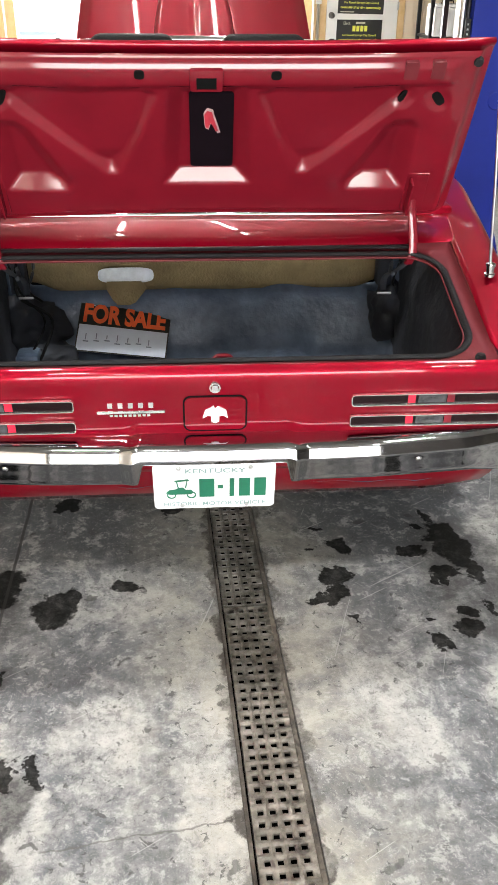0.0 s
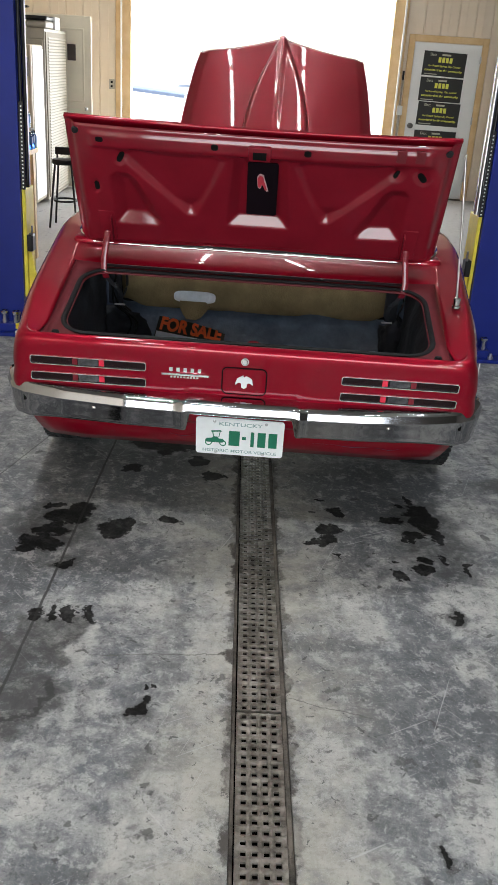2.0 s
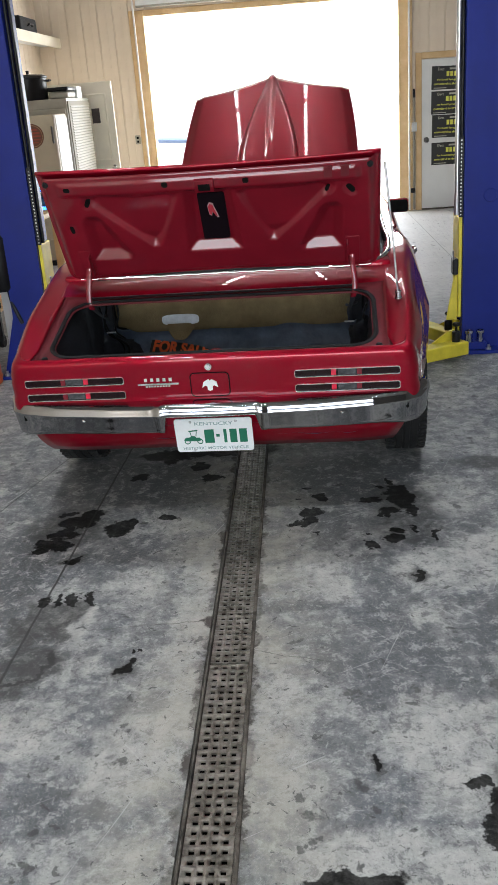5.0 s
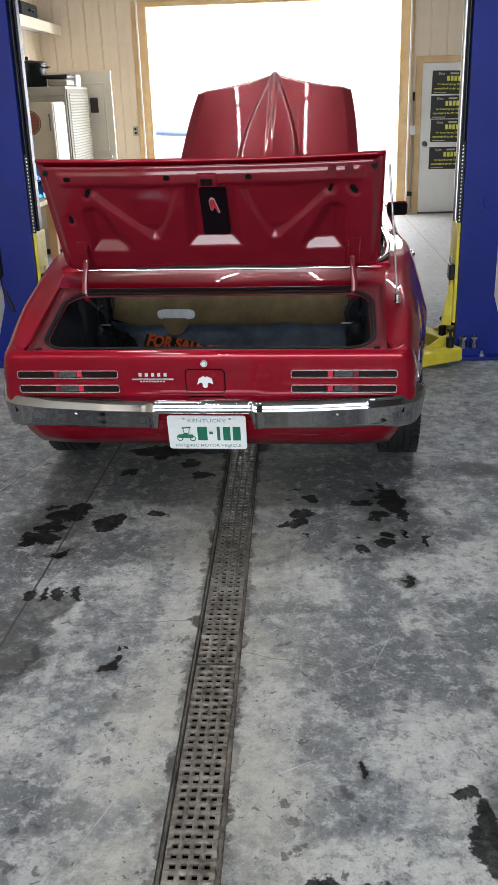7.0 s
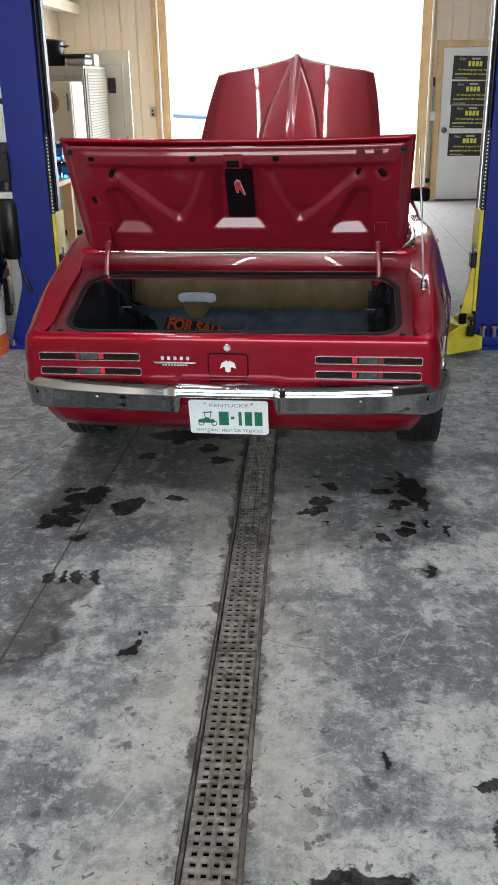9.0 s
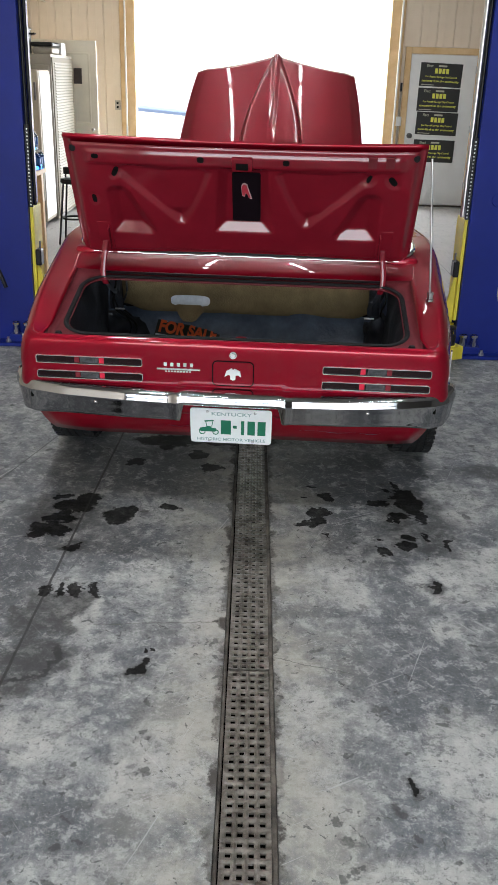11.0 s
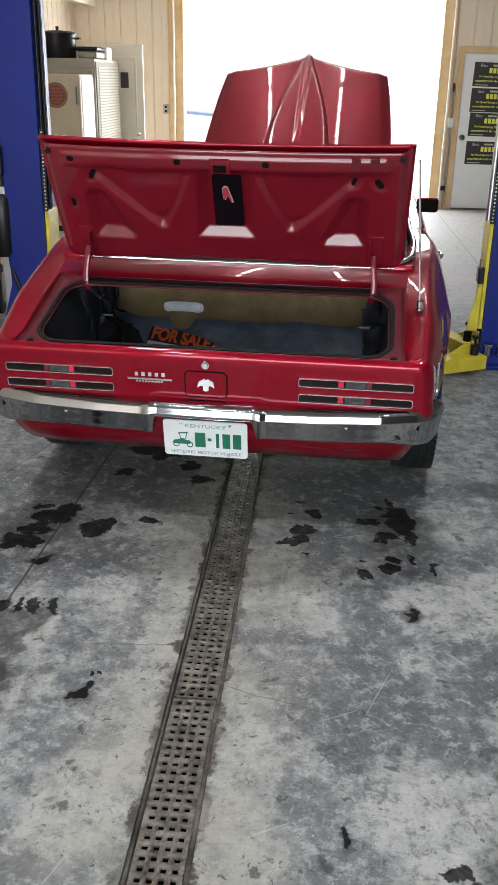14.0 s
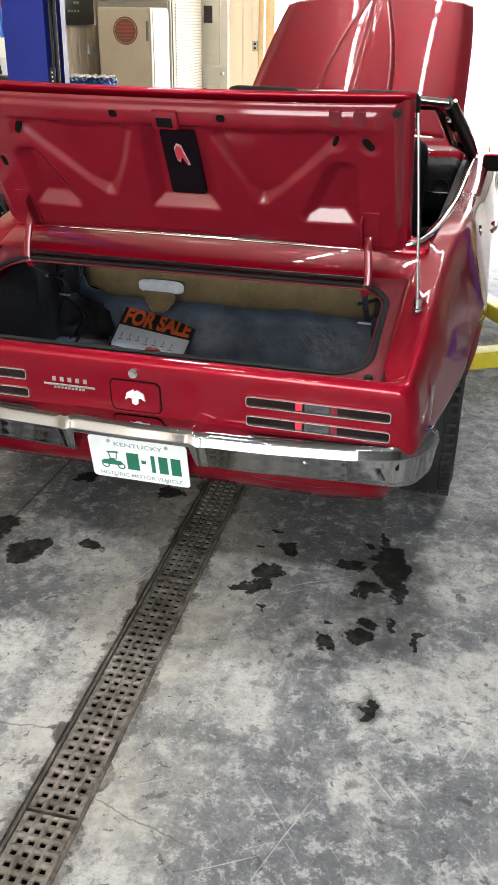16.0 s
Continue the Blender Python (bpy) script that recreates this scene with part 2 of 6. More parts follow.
    base = mix(math_node("MULTIPLY", film_shade, rng(patch, 0.40, 0.58, 0.88, 0.62)), base, (0.078, 0.083, 0.090))
    base = mix(math_node("MULTIPLY", pale, rng(mid, 0.42, 0.58, 0.42, 0.80)), base, (0.520, 0.505, 0.465))
    # position along the floor, for what changes towards the far door
    far = n.new("ShaderNodeSeparateXYZ")
    l.new(P, far.inputs[0])
    base = mix(rng(fine, 0.52, 0.59, 0.0, 0.50), base, (0.600, 0.588, 0.548))
    base = mix(rng(fine, 0.41, 0.48, 0.62, 0.0), base, (0.080, 0.083, 0.088))
    scaled = rng(far.outputs["Y"], -0.5, 0.4, 1.0, 0.35)
    base = mix(math_node("MULTIPLY", scaled, rng(crust, 0.56, 0.62, 0.0, 0.40)), base, (0.070, 0.071, 0.073))
    base = mix(math_node("MULTIPLY", scaled, rng(crust, 0.36, 0.43, 0.46, 0.0)), base, (0.620, 0.612, 0.580))
    base = mix(rng(grit, 0.55, 0.62, 0.0, 0.62), base, (0.060, 0.060, 0.061))
    base = mix(rng(grit, 0.37, 0.44, 0.50, 0.0), base, (0.660, 0.652, 0.620))
    base = mix(rng(dust, 0.60, 0.70, 0.0, 0.35), base, (0.640, 0.630, 0.600))
    # doorway's daylight on the far floor, put into the colour as a paler tone
    base = mix(rng(far.outputs["Y"], 2.2, 5.0, 0.0, 0.80), base, (0.46, 0.44, 0.41))
    # tan residue either side of the drain
    near = n.new("ShaderNodeSeparateXYZ")
    l.new(add.outputs[0], near.inputs[0])
    tan = rng(math_node("ABSOLUTE", math_node("SUBTRACT", near.outputs["X"], 0.088)), 0.10, 0.42, 0.62, 0.0)
    base = mix(math_node("MULTIPLY", tan, rng(patch, 0.42, 0.56, 0.25, 1.0)), base, (0.455, 0.420, 0.345))

    # scattered dark drips and chips
    for sc_, th, off in ((6.0, 0.11, 0.0), (17.0, 0.15, 3.3), (41.0, 0.17, 8.1)):
        mp = n.new("ShaderNodeMapping")
        mp.inputs["Location"].default_value = (off, off, 0)
        l.new(add.outputs[0], mp.inputs["Vector"])
        vo = n.new("ShaderNodeTexVoronoi")
        vo.voronoi_dimensions = "2D"
        vo.inputs["Scale"].default_value = sc_
        l.new(mp.outputs[0], vo.inputs["Vector"])
        sp = n.new("ShaderNodeSeparateColor")
        l.new(vo.outputs["Color"], sp.inputs[0])
        dots = math_node("MULTIPLY", rng(vo.outputs["Distance"], th * 0.6, th, 1.0, 0.0), rng(sp.outputs[0], 0.76, 0.86, 0.0, 0.72))
        base = mix(dots, base, (0.045, 0.044, 0.042))

    # hair-thin pale scratches
    for ang, off, sx, sy, th in ((0.5, 3.1, 2.2, 90, 0.70), (-0.9, 7.7, 2.6, 110, 0.71), (1.2, 1.9, 2.0, 100, 0.71)):
        mp = n.new("ShaderNodeMapping")
        mp.vector_type = "TEXTURE"
        mp.inputs["Location"].default_value = (off, off * 2, 0)
        mp.inputs["Rotation"].default_value = (0, 0, ang)
        mp.inputs["Scale"].default_value = (1 / sx, 1 / sy, 1)
        l.new(P, mp.inputs["Vector"])
        base = mix(rng(noise_tex(1.0, 2, 0.5, 0.0, mp.outputs[0]).outputs["Fac"], th + .005, th + 0.03, 0.0, 0.45), base, (0.60, 0.59, 0.57))

    mp = n.new("ShaderNodeMapping")
    mp.inputs["Scale"].default_value = (26, 2.0, 1)
    mp.inputs["Rotation"].default_value = (0, 0, 0.10)
    l.new(P, mp.inputs["Vector"])
    streak = noise_tex(1.0, 6, 0.65, 0.0, mp.outputs[0]).outputs["Fac"]
    base = mix(rng(streak, 0.52, 0.64, 0.0, 0.12), base, (0.110, 0.112, 0.114))
    base = mix(rng(streak, 0.36, 0.47, 0.08, 0.0), base, (0.520, 0.508, 0.478))

    base = mix(math_node("MULTIPLY", soft, rng(fine, 0.40, 0.60, 0.90, 0.60)), base, (0.055, 0.054, 0.052))
    base = mix(math_node("MULTIPLY", wet, rng(fine, 0.38, 0.62, 0.98, 0.88)), base, (0.0075, 0.0072, 0.0062))

    # saw-cut joint and grime along the drain
    sep = n.new("ShaderNodeSeparateXYZ")
    l.new(add.outputs[0], sep.inputs[0])
    raw = n.new("ShaderNodeSeparateXYZ")
    l.new(P, raw.inputs[0])
    wv = math_node("ADD", math_node("MULTIPLY", raw.outputs["X"], 0.95), math_node("MULTIPLY", sep.outputs["X"], 0.05))
    for xj, lean, wj, fj in ((-0.587, 0.043, 0.0028, 0.88), (-1.10, 0.278, 0.0022, 0.6), (1.9, 0.0, 0.003, 0.5)):
        at = math_node("ADD", math_node("MULTIPLY", raw.outputs["Y"], lean), xj)
        dj = math_node("ABSOLUTE", math_node("SUBTRACT", wv, at))
        base = mix(rng(dj, wj, wj * 2.2, fj, 0.0), base, (0.028, 0.027, 0.025))
    # hardened rim of an old spill beside the joint
    rim = math_node("ABSOLUTE", math_node("SUBTRACT", blot(-0.655, -0.865, 0.165, 0.135, add.outputs[0]), 1.0))
    side = math_node("MULTIPLY", rng(raw.outputs["X"], -0.66, -0.60), rng(raw.outputs["Y"], -0.78, -0.84))
    base = mix(math_node("MULTIPLY", rng(rim, 0.03, 0.09, 0.85, 0.0), side), base, (0.030, 0.029, 0.028))
    # hairline cracks across the slab by the drain
    for cy, x0, x1, lean in ((-0.66, -0.42, 0.01, 0.10), (-0.80, 0.16, 0.42, -0.28)):
        yc = math_node("ADD", math_node("MULTIPLY", raw.outputs["X"], lean), cy)
        yw = math_node("ADD", math_node("MULTIPLY", raw.outputs["Y"], 0.72), math_node("MULTIPLY", sep.outputs["Y"], 0.28))
        dc_ = math_node("ABSOLUTE", math_node("SUBTRACT", yw, yc))
        span = math_node("MULTIPLY", rng(raw.outputs["X"], x0, x0 + 0.02), rng(raw.outputs["X"], x1 - 0.02, x1, 1.0, 0.0))
        base = mix(math_node("MULTIPLY", rng(dc_, 0.0012, 0.003, 0.65, 0.0), span), base, (0.10, 0.095, 0.085))
    dj = math_node("ABSOLUTE", math_node("SUBTRACT", sep.outputs["X"], 0.088))
    base = mix(math_node("MULTIPLY", rng(dj, 0.082, 0.096, 0.92, 0.0), rng(mid, 0.40, 0.58, 0.35, 1.0)), base, (0.040, 0.032, 0.024))
    cool = n.new("ShaderNodeMix")
    cool.data_type, cool.blend_type = "RGBA", "MULTIPLY"
    cool.inputs["Factor"].default_value = 1.0
    l.new(base, cool.inputs[6])
    cool.inputs[7].default_value = (0.935, 0.94, 0.955, 1)
    l.new(cool.outputs[2], b.inputs["Base Color"])
    rough = math_node("ADD", rng(mid, 0.3, 0.7, 0.42, 0.62), math_node("MULTIPLY", wet, -0.12))
    l.new(rough, b.inputs["Roughness"])
    l.new(math_node("SUBTRACT", 0.45, math_node("MULTIPLY", wet, 0.39)), b.inputs["Specular IOR Level"])
    bp = n.new("ShaderNodeBump")
    bp.inputs["Strength"].default_value, bp.inputs["Distance"].default_value = 0.20, 0.004
    l.new(math_node("ADD", fine, math_node("MULTIPLY", grit, 0.4)), bp.inputs["Height"])
    l.new(bp.outputs["Normal"], b.inputs["Normal"])
    return m


# place x, y and half-sizes of the stains on the concrete
STAINS_WET = [(-.70, .215, .035, .028), (-.585, .20, .060, .062), (-.64, .12, .085, .060), (-.665, .03, .075, .050), (-.715, -.05, .085, .050), (-.665, -.065, .055, .038), (-.745, -.105, .045, .030),
              (-.435, .07, .070, .070), (-.405, .105, .042, .048), (-.235, .135, .046, .036), (-.09, .545, .045, .05), (-.44, .60, .045, .05), (-.16, .69, .05, .05), (-.325, .77, .05, .05), (-.25, .86, .28, .07), (.0, .88, .25, .08),
              (.360, .125, .052, .046), (.395, .155, .034, .032), (.315, .042, .062, .024), (.365, .062, .030, .028), (.403, .285, .040, .034), (.385, -.06, .017, .015), (.31, .27, .02, .012), (.355, .36, .022, .012),
              (.722, .42, .016, .050), (.735, .32, .060, .062), (.755, .22, .062, .085), (.778, .13, .040, .080), (.690, .135, .042, .030), (.665, .100, .013, .040), (.692, .085, .011, .030), (.635, .245, .050, .032), (.660, .345, .022, .014),
              (.683, -.13, .036, .030), (.600, -.165, .024, .032), (.763, -.05, .012, .045), (.705, -.075, .026, .020), (.600, -.09, .014, .014), (.861, -.085, .017, .028), (.856, -.130, .015, .030),
              (.795, -1.52, .035, .07), (.785, -1.63, .04, .10), (.76, -1.45, .022, .03), (.43, -1.74, .13, .035),
              (-.612, -.498, .020, .060), (-.560, -.498, .020, .060), (-.508, -.498, .020, .060), (-.458, -.498, .020, .060), (-.240, -.912, .030, .030), (-.245, -.845, .012, .012), (-.208, -.838, .017, .011), (.520, -1.350, .013, .024), (.74, -.405, .022, .032), (-.58, -.195, .026, .034)]
STAINS_SOFT = [(-.612, -.74, .016, .20), (-.63, -1.05, .014, .12), (.91, -1.15, .05, .07), (.90, -1.05, .04, .03), (.89, -1.5, .12, .20), (-.585, -.19, .05, .07), (-0.637, -.590, .042, .10), (-0.657, -.69, .038, .10), (-0.584, -.590, .042, .10), (-0.604, -.69, .038, .10), (-0.530, -.590, .042, .10), (-0.550, -.69, .038, .10), (-0.478, -.590, .042, .10), (-0.498, -.69, .038, .10), (-.55, -.89, .13, .11), (-.585, -1.0, .05, .06), (-.24, -.915, .04, .045),
               (.74, -.41, .042, .055), (.517, -1.353, .024, .035), (.47, -1.44, .03, .02), (1.17, .58, .16, .10), (.315, -1.555, .03, .02), (-.66, .1, .20, .22),
               (.76, .1, .17, .36), (-.55, -.83, .10, .06), (.95, -1.45, .1, .2), (1.02, -1.75, .12, .2), (.35, -1.95, .2, .06)]
STAINS_PALE = [(.38, -.36, .11, .18), (.45, -.48, .06, .16), (.84, -.37, .22, .17), (1.05, -.30, .25, .22), (.75, -.66, .05, .07), (.70, -.72, .03, .05), (-.06, -.55, .08, .50), (.68, -1.25, .14, .20), (-.14, -1.30, .16, .20),
               (.27, -1.20, .09, .30), (-.50, -1.22, .12, .12), (.87, -1.28, .15, .20), (.76, -1.46, .20, .12), (-.46, -.64, .08, .12), (-.30, -.40, .14, .12), (.95, -.95, .08, .10), (-.2, -2.2, .5, .5), (.55, -1.75, .3, .2), (.95, .25, .12, .25)]
# broad ovals at y .30 to .62 add the car's shade to the wear
WORN_AND_TAIL_SHADE = [(1.27, .36, .14, .26), (-.68, -.86, .16, .13), (-.86, -.2, .16, .4), (-.85, -.75, .13, .25), (.45, .55, .5, .16), (-.35, .62, .45, .14), (.56, -.86, .23, .21), (.82, -.86, .21, .20), (.63, -.58, .11, .14), (.60, -.36, .09, .16), (.95, -.74, .18, .09), (.70, -1.08, .20, .07), (.58, .30, .40, .14), (-.30, .38, .42, .12), (.32, -.59, .16, .045), (-.16, -1.12, .085, .10), (-.56, -.86, .12, .20), (-.37, -.83, .04, .045), (-.30, -1.50, .14, .10), (1.15, .59, .10, .09), (.84, -.16, .13, .07),
             (.57, -1.08, .12, .10), (.48, -.02, .16, .20), (-.44, -.20, .13, .20), (.98, -.62, .22, .09), (-.70, -.30, .10, .30), (1.06, -1.30, .10, .30), (1.0, .0, .09, .14)]
# first three ovals lie under the car: oil plus its painted shade
OIL_AND_CAR_SHADE = [(.48, .52, .62, .30), (-.42, .56, .60, .30), (0, 1.05, 1.1, .40), (-.80, -.35, .16, .5)]
FLOOR = floor_material()

# ---- mesh helpers ----


def part(name, bm, material, parent=None, label="", smooth=None, m=None):
    me = bpy.data.meshes.new(name)
    bm.to_mesh(me)
    bm.free()
    if smooth is not None:
        for p in me.polygons:
            p.use_smooth = True
        if smooth < 180:
            me.set_sharp_from_angle(angle=radians(smooth))
    me.materials.append(material)
    ob = new(name, me)
    if parent is not None:
        ob.parent = parent
    if m is not None:
        ob.matrix_local = m
    if label:
        ob["label"] = label
    return ob


def thing(name, m, label, category, group="", kind=""):
    ob = new(name)
    ob.empty_display_size = 0.1
    ob.matrix_world = m
    return tagged(ob, label, category, group, kind)


def box(x0, x1, y0, y1, z0, z1, bevel=0.0, seg=2, bm=None):
    bm = bm or bmesh.new()
    vs = [bm.verts.new((x, y, z)) for x in (x0, x1) for y in (y0, y1) for z in (z0, z1)]
    fs = [bm.faces.new([vs[i] for i in f]) for f in ((0, 1, 3, 2), (4, 6, 7, 5), (0, 4, 5, 1), (2, 3, 7, 6), (0, 2, 6, 4), (1, 5, 7, 3))]
    if bevel > 0:
        es = list({e for f in fs for e in f.edges})
        bmesh.ops.bevel(bm, geom=es, offset=bevel, segments=seg, affect="EDGES", profile=0.5)
    return bm


def grid(pts, bm=None, close_u=False, close_v=False, flip=False):
    """A sheet through rows of points."""
    bm = bm or bmesh.new()
    rows = [[bm.verts.new(p) for p in r] for r in pts]
    nu, nv = len(rows), len(rows[0])
    for i in range(nu if close_u else nu - 1):
        for j in range(nv if close_v else nv - 1):
            q = [rows[i][j], rows[(i + 1) % nu][j], rows[(i + 1) % nu][(j + 1) % nv], rows[i][(j + 1) % nv]]
            try:
                bm.faces.new(q[::-1] if flip else q)
            except ValueError:
                pass
    return bm


def lathe(profile, seg=32, axis="z", bm=None, center=(0, 0, 0)):
    """Turns (radius, height) points about an axis."""
    pts = []
    for r, h in profile:
        row = []
        for k in range(seg):
            a = 2 * math.pi * k / seg
            c, s = r * math.cos(a), r * math.sin(a)
            p = {"z": (c, s, h), "x": (h, c, s), "y": (s, h, c)}[axis]
            row.append(tuple(p[i] + center[i] for i in range(3)))
        pts.append(row)
    return grid(pts, bm, close_v=True, flip=True)


def tube(path, r, seg=8, bm=None, closed=False, flat=None):
    """A round (or flat, with radii flat=(a, b)) bar along a path of points."""
    path = [Vector(p) for p in path]
    rows, up = [], Vector((0, 0, 1))
    npt = len(path)
    for i, p in enumerate(path):
        a = path[(i - 1) % npt] if (closed or i > 0) else p
        b = path[(i + 1) % npt] if (closed or i < npt - 1) else p
        d = (b - a).normalized()
        ref = up if abs(d.dot(up)) < 0.95 else Vector((1, 0, 0))
        sx = d.cross(ref).normalized()
        sy = sx.cross(d).normalized()
        ra, rb = flat or (r, r)
        rows.append([p + sx * ra * math.cos(2 * math.pi * k / seg) + sy * rb * math.sin(2 * math.pi * k / seg) for k in range(seg)])
    bm = grid(rows, bm, close_u=closed, close_v=True, flip=False)
    if not closed:
        for r_ in (rows[0], rows[-1]):
            f = bm.faces.new([bm.verts.new(q) for q in r_])
    return bm


def prism(poly, z0, z1, bm=None, m=None):
    """A flat outline (x, y) given a thickness."""
    bm = bm or bmesh.new()
    m = m or Matrix()
    lo = [bm.verts.new(m @ Vector((x, y, z0))) for x, y in poly]
    hi = [bm.verts.new(m @ Vector((x, y, z1))) for x, y in poly]
    bm.faces.new(lo[::-1])
    bm.faces.new(hi)
    k = len(poly)
    for i in range(k):
        bm.faces.new((lo[i], lo[(i + 1) % k], hi[(i + 1) % k], hi[i]))
    return bm


def rrect(cx, cy, hx, hy, r, seg=5):
    """Points of a rounded rectangle."""
    out = []
    for sx, sy, a0 in ((1, 1, 0), (-1, 1, 90), (-1, -1, 180), (1, -1, 270)):
        for k in range(seg + 1):
            a = radians(a0 + 90 * k / seg)
            out.append((cx + sx * (hx - r) + r * math.cos(a), cy + sy * (hy - r) + r * math.sin(a)))
    return out


def lerp_table(tab, x):
    return float(np.interp(x, [t[0] for t in tab], [t[1] for t in tab]))


def smooth_table(tab, x):
    """Table look-up with eased slopes."""
    d = 0.06
    return (lerp_table(tab, x - d) + 2 * lerp_table(tab, x) + lerp_table(tab, x + d)) / 4


def spline(pts, k=4):
    """Catmull-Rom through points."""
    P = [Vector(p) for p in pts]
    P = [2 * P[0] - P[1]] + P + [2 * P[-1] - P[-2]]
    out = []
    for i in range(1, len(P) - 2):
        a, b, c, d = P[i - 1:i + 3]
        for j in range(k):
            t = j / k
            out.append(0.5 * ((2 * b) + (c - a) * t + (2 * a - 5 * b + 4 * c - d) * t * t + (3 * b - a - 3 * c + d) * t ** 3))
    out.append(P[-2])
    return out


def letters(body, x0, x1, y0, y1, thick, bm=None, m=None, bold=.03):
    """Words in the built-in font, fitted into a rectangle."""
    cu = bpy.data.curves.new("words", "FONT")
    cu.body = body
    cu.offset = bold
    ob = new("words", cu)
    me = bpy.data.meshes.new_from_object(ob.evaluated_get(bpy.context.evaluated_depsgraph_get()))
    bpy.data.objects.remove(ob)
    bm = bm or bmesh.new()
    src = bmesh.new()
    src.from_mesh(me)
    xs = [v.co.x for v in src.verts]
    ys = [v.co.y for v in src.verts]
    for v in src.verts:
        v.co = Vector((x0 + (v.co.x - min(xs)) / (max(xs) - min(xs)) * (x1 - x0), y0 + (v.co.y - min(ys)) / (max(ys) - min(ys)) * (y1 - y0), thick))
    if m is not None:
        src.transform(m)
    tmp = bpy.data.meshes.new("words")
    src.to_mesh(tmp)
    src.free()
    bm.from_mesh(tmp)
    return bm


def add_box(bm, x0, x1, y0, y1, z0, z1):
    return box(x0, x1, y0, y1, z0, z1, bm=bm)

# ---- setting ----


def setting(name, bm, material, label, category, smooth=None):
    ob = part(name, bm, material, None, "", smooth)
    return tagged(ob, label, category, kind="structure")


# floor slab with a trench for the drain
TR_L, TR_R = 0.012, 0.164
bm = bmesh.new()
add_box(bm, LEFT_X - 0.2, TR_L, REAR_Y - 0.2, FRONT_Y + 0.2, -0.2, 0)
add_box(bm, TR_R, RIGHT_X + 0.2, REAR_Y - 0.2, FRONT_Y + 0.2, -0.2, 0)
add_box(bm, TR_L, TR_R, REAR_Y - 0.2, FRONT_Y + 0.2, -0.2, -0.12)
floor = setting("floor", bm, FLOOR, "worn grey trowelled concrete shop floor with oil stains", "floor")

# walls with the two overhead door openings and the man door
WT = 0.18
DOOR_L, DOOR_R, DOOR_Z = 2.115, 3.005, 1.975


def wall_with_opening(name, y0, y1, xl, xr, zt, material, label):
    bm = bmesh.new()
    add_box(bm, LEFT_X - WT, xl, y0, y1, 0, CEIL_Z)
    add_box(bm, xr, RIGHT_X + WT, y0, y1, 0, CEIL_Z)
    add_box(bm, xl, xr, y0, y1, zt, CEIL_Z)
    return setting(name, bm, material, label + " shop wall with an open overhead doorway", "wall")


wall_front = wall_with_opening("wall_north", FRONT_Y, FRONT_Y + WT, OP_L, OP_R, OP_Z, SIDING, "tan vertical-board")
wall_rear = wall_with_opening("wall_south", REAR_Y - WT, REAR_Y, -2.75, 2.5, 3.1, GREY_LINER, "dull grey sheet-lined")
bm = box(LEFT_X - WT, LEFT_X, REAR_Y, FRONT_Y, 0, CEIL_Z)
wall_left = setting("wall_west", bm, SIDING, "tan vertical-board side wall of the shop", "wall")
bm = box(RIGHT_X, RIGHT_X + WT, REAR_Y, FRONT_Y, 0, CEIL_Z)
wall_right = setting("wall_east", bm, GREY_LINER, "dull grey sheet-lined side wall of the shop", "wall")
bm = box(LEFT_X - WT, RIGHT_X + WT, REAR_Y - WT, FRONT_Y + WT, CEIL_Z, CEIL_Z + 0.1)
k = LEFT_X
while k < RIGHT_X:
    add_box(bm, k, k + 0.03, REAR_Y, FRONT_Y, CEIL_Z - 0.012, CEIL_Z)
    k += 0.3
ceiling = setting("ceiling", bm, CEIL, "grey ribbed liner ceiling of the shop", "ceiling")

# ---- the car: local x right, y forward from the tail, z up ----
car = thing("convertible_car", pose(0.004, -0.014, 0, 0, 0, -2.7), "red classic two-door convertible with trunk lid and hood raised", "car")

HALF_W = [(0, .790), (.06, .798), (.2, .822), (.4, .852), (.8, .902), (1.15, .925), (1.6, .917), (2.2, .912), (3.0, .912), (3.9, .90), (4.4, .87), (4.75, .80)]
SHOULDER_Z = [(0, .762), (.06, .774), (.15, .809), (.3, .866), (.6, .930), (.9, .965), (1.15, .968), (1.5, .945), (1.9, .915), (3.0, .92), (4.0, .90), (4.5, .87), (4.75, .80)]
SHOULDER_X = [(0, .758), (.06, .760), (.3, .774), (.6, .785), (.9, .812), (1.2, .822), (1.6, .82), (3.0, .83), (4.0, .81), (4.6, .77), (4.75, .74)]
DECK_Z = [(0, .757), (.25, .831), (.5, .897), (.72, .949), (.85, .966), (1.2, .955), (1.6, .93), (2.0, .905), (3.0, .91), (4.0, .885), (4.75, .79)]
DECK_X = [(0, .678), (.5, .680), (.72, .70), (.9, .70), (1.3, .735), (3.0, .745), (3.3, .70), (4.75, .68)]
WHEEL_Y, WHEEL_R = (0.915, 3.70), 0.335


def lower_edge(y):
    e = lerp_table([(0, .46), (.15, .48), (.5, .48), (.95, .48), (1.05, .245), (3.5, .235), (4.3, .26), (4.75, .36)], y)
    for c in WHEEL_Y:
        d = abs(y - c)
        if d < 0.38:
            e = max(e, 0.33 + math.sqrt(0.38 ** 2 - d * d) * 0.88)
    return e


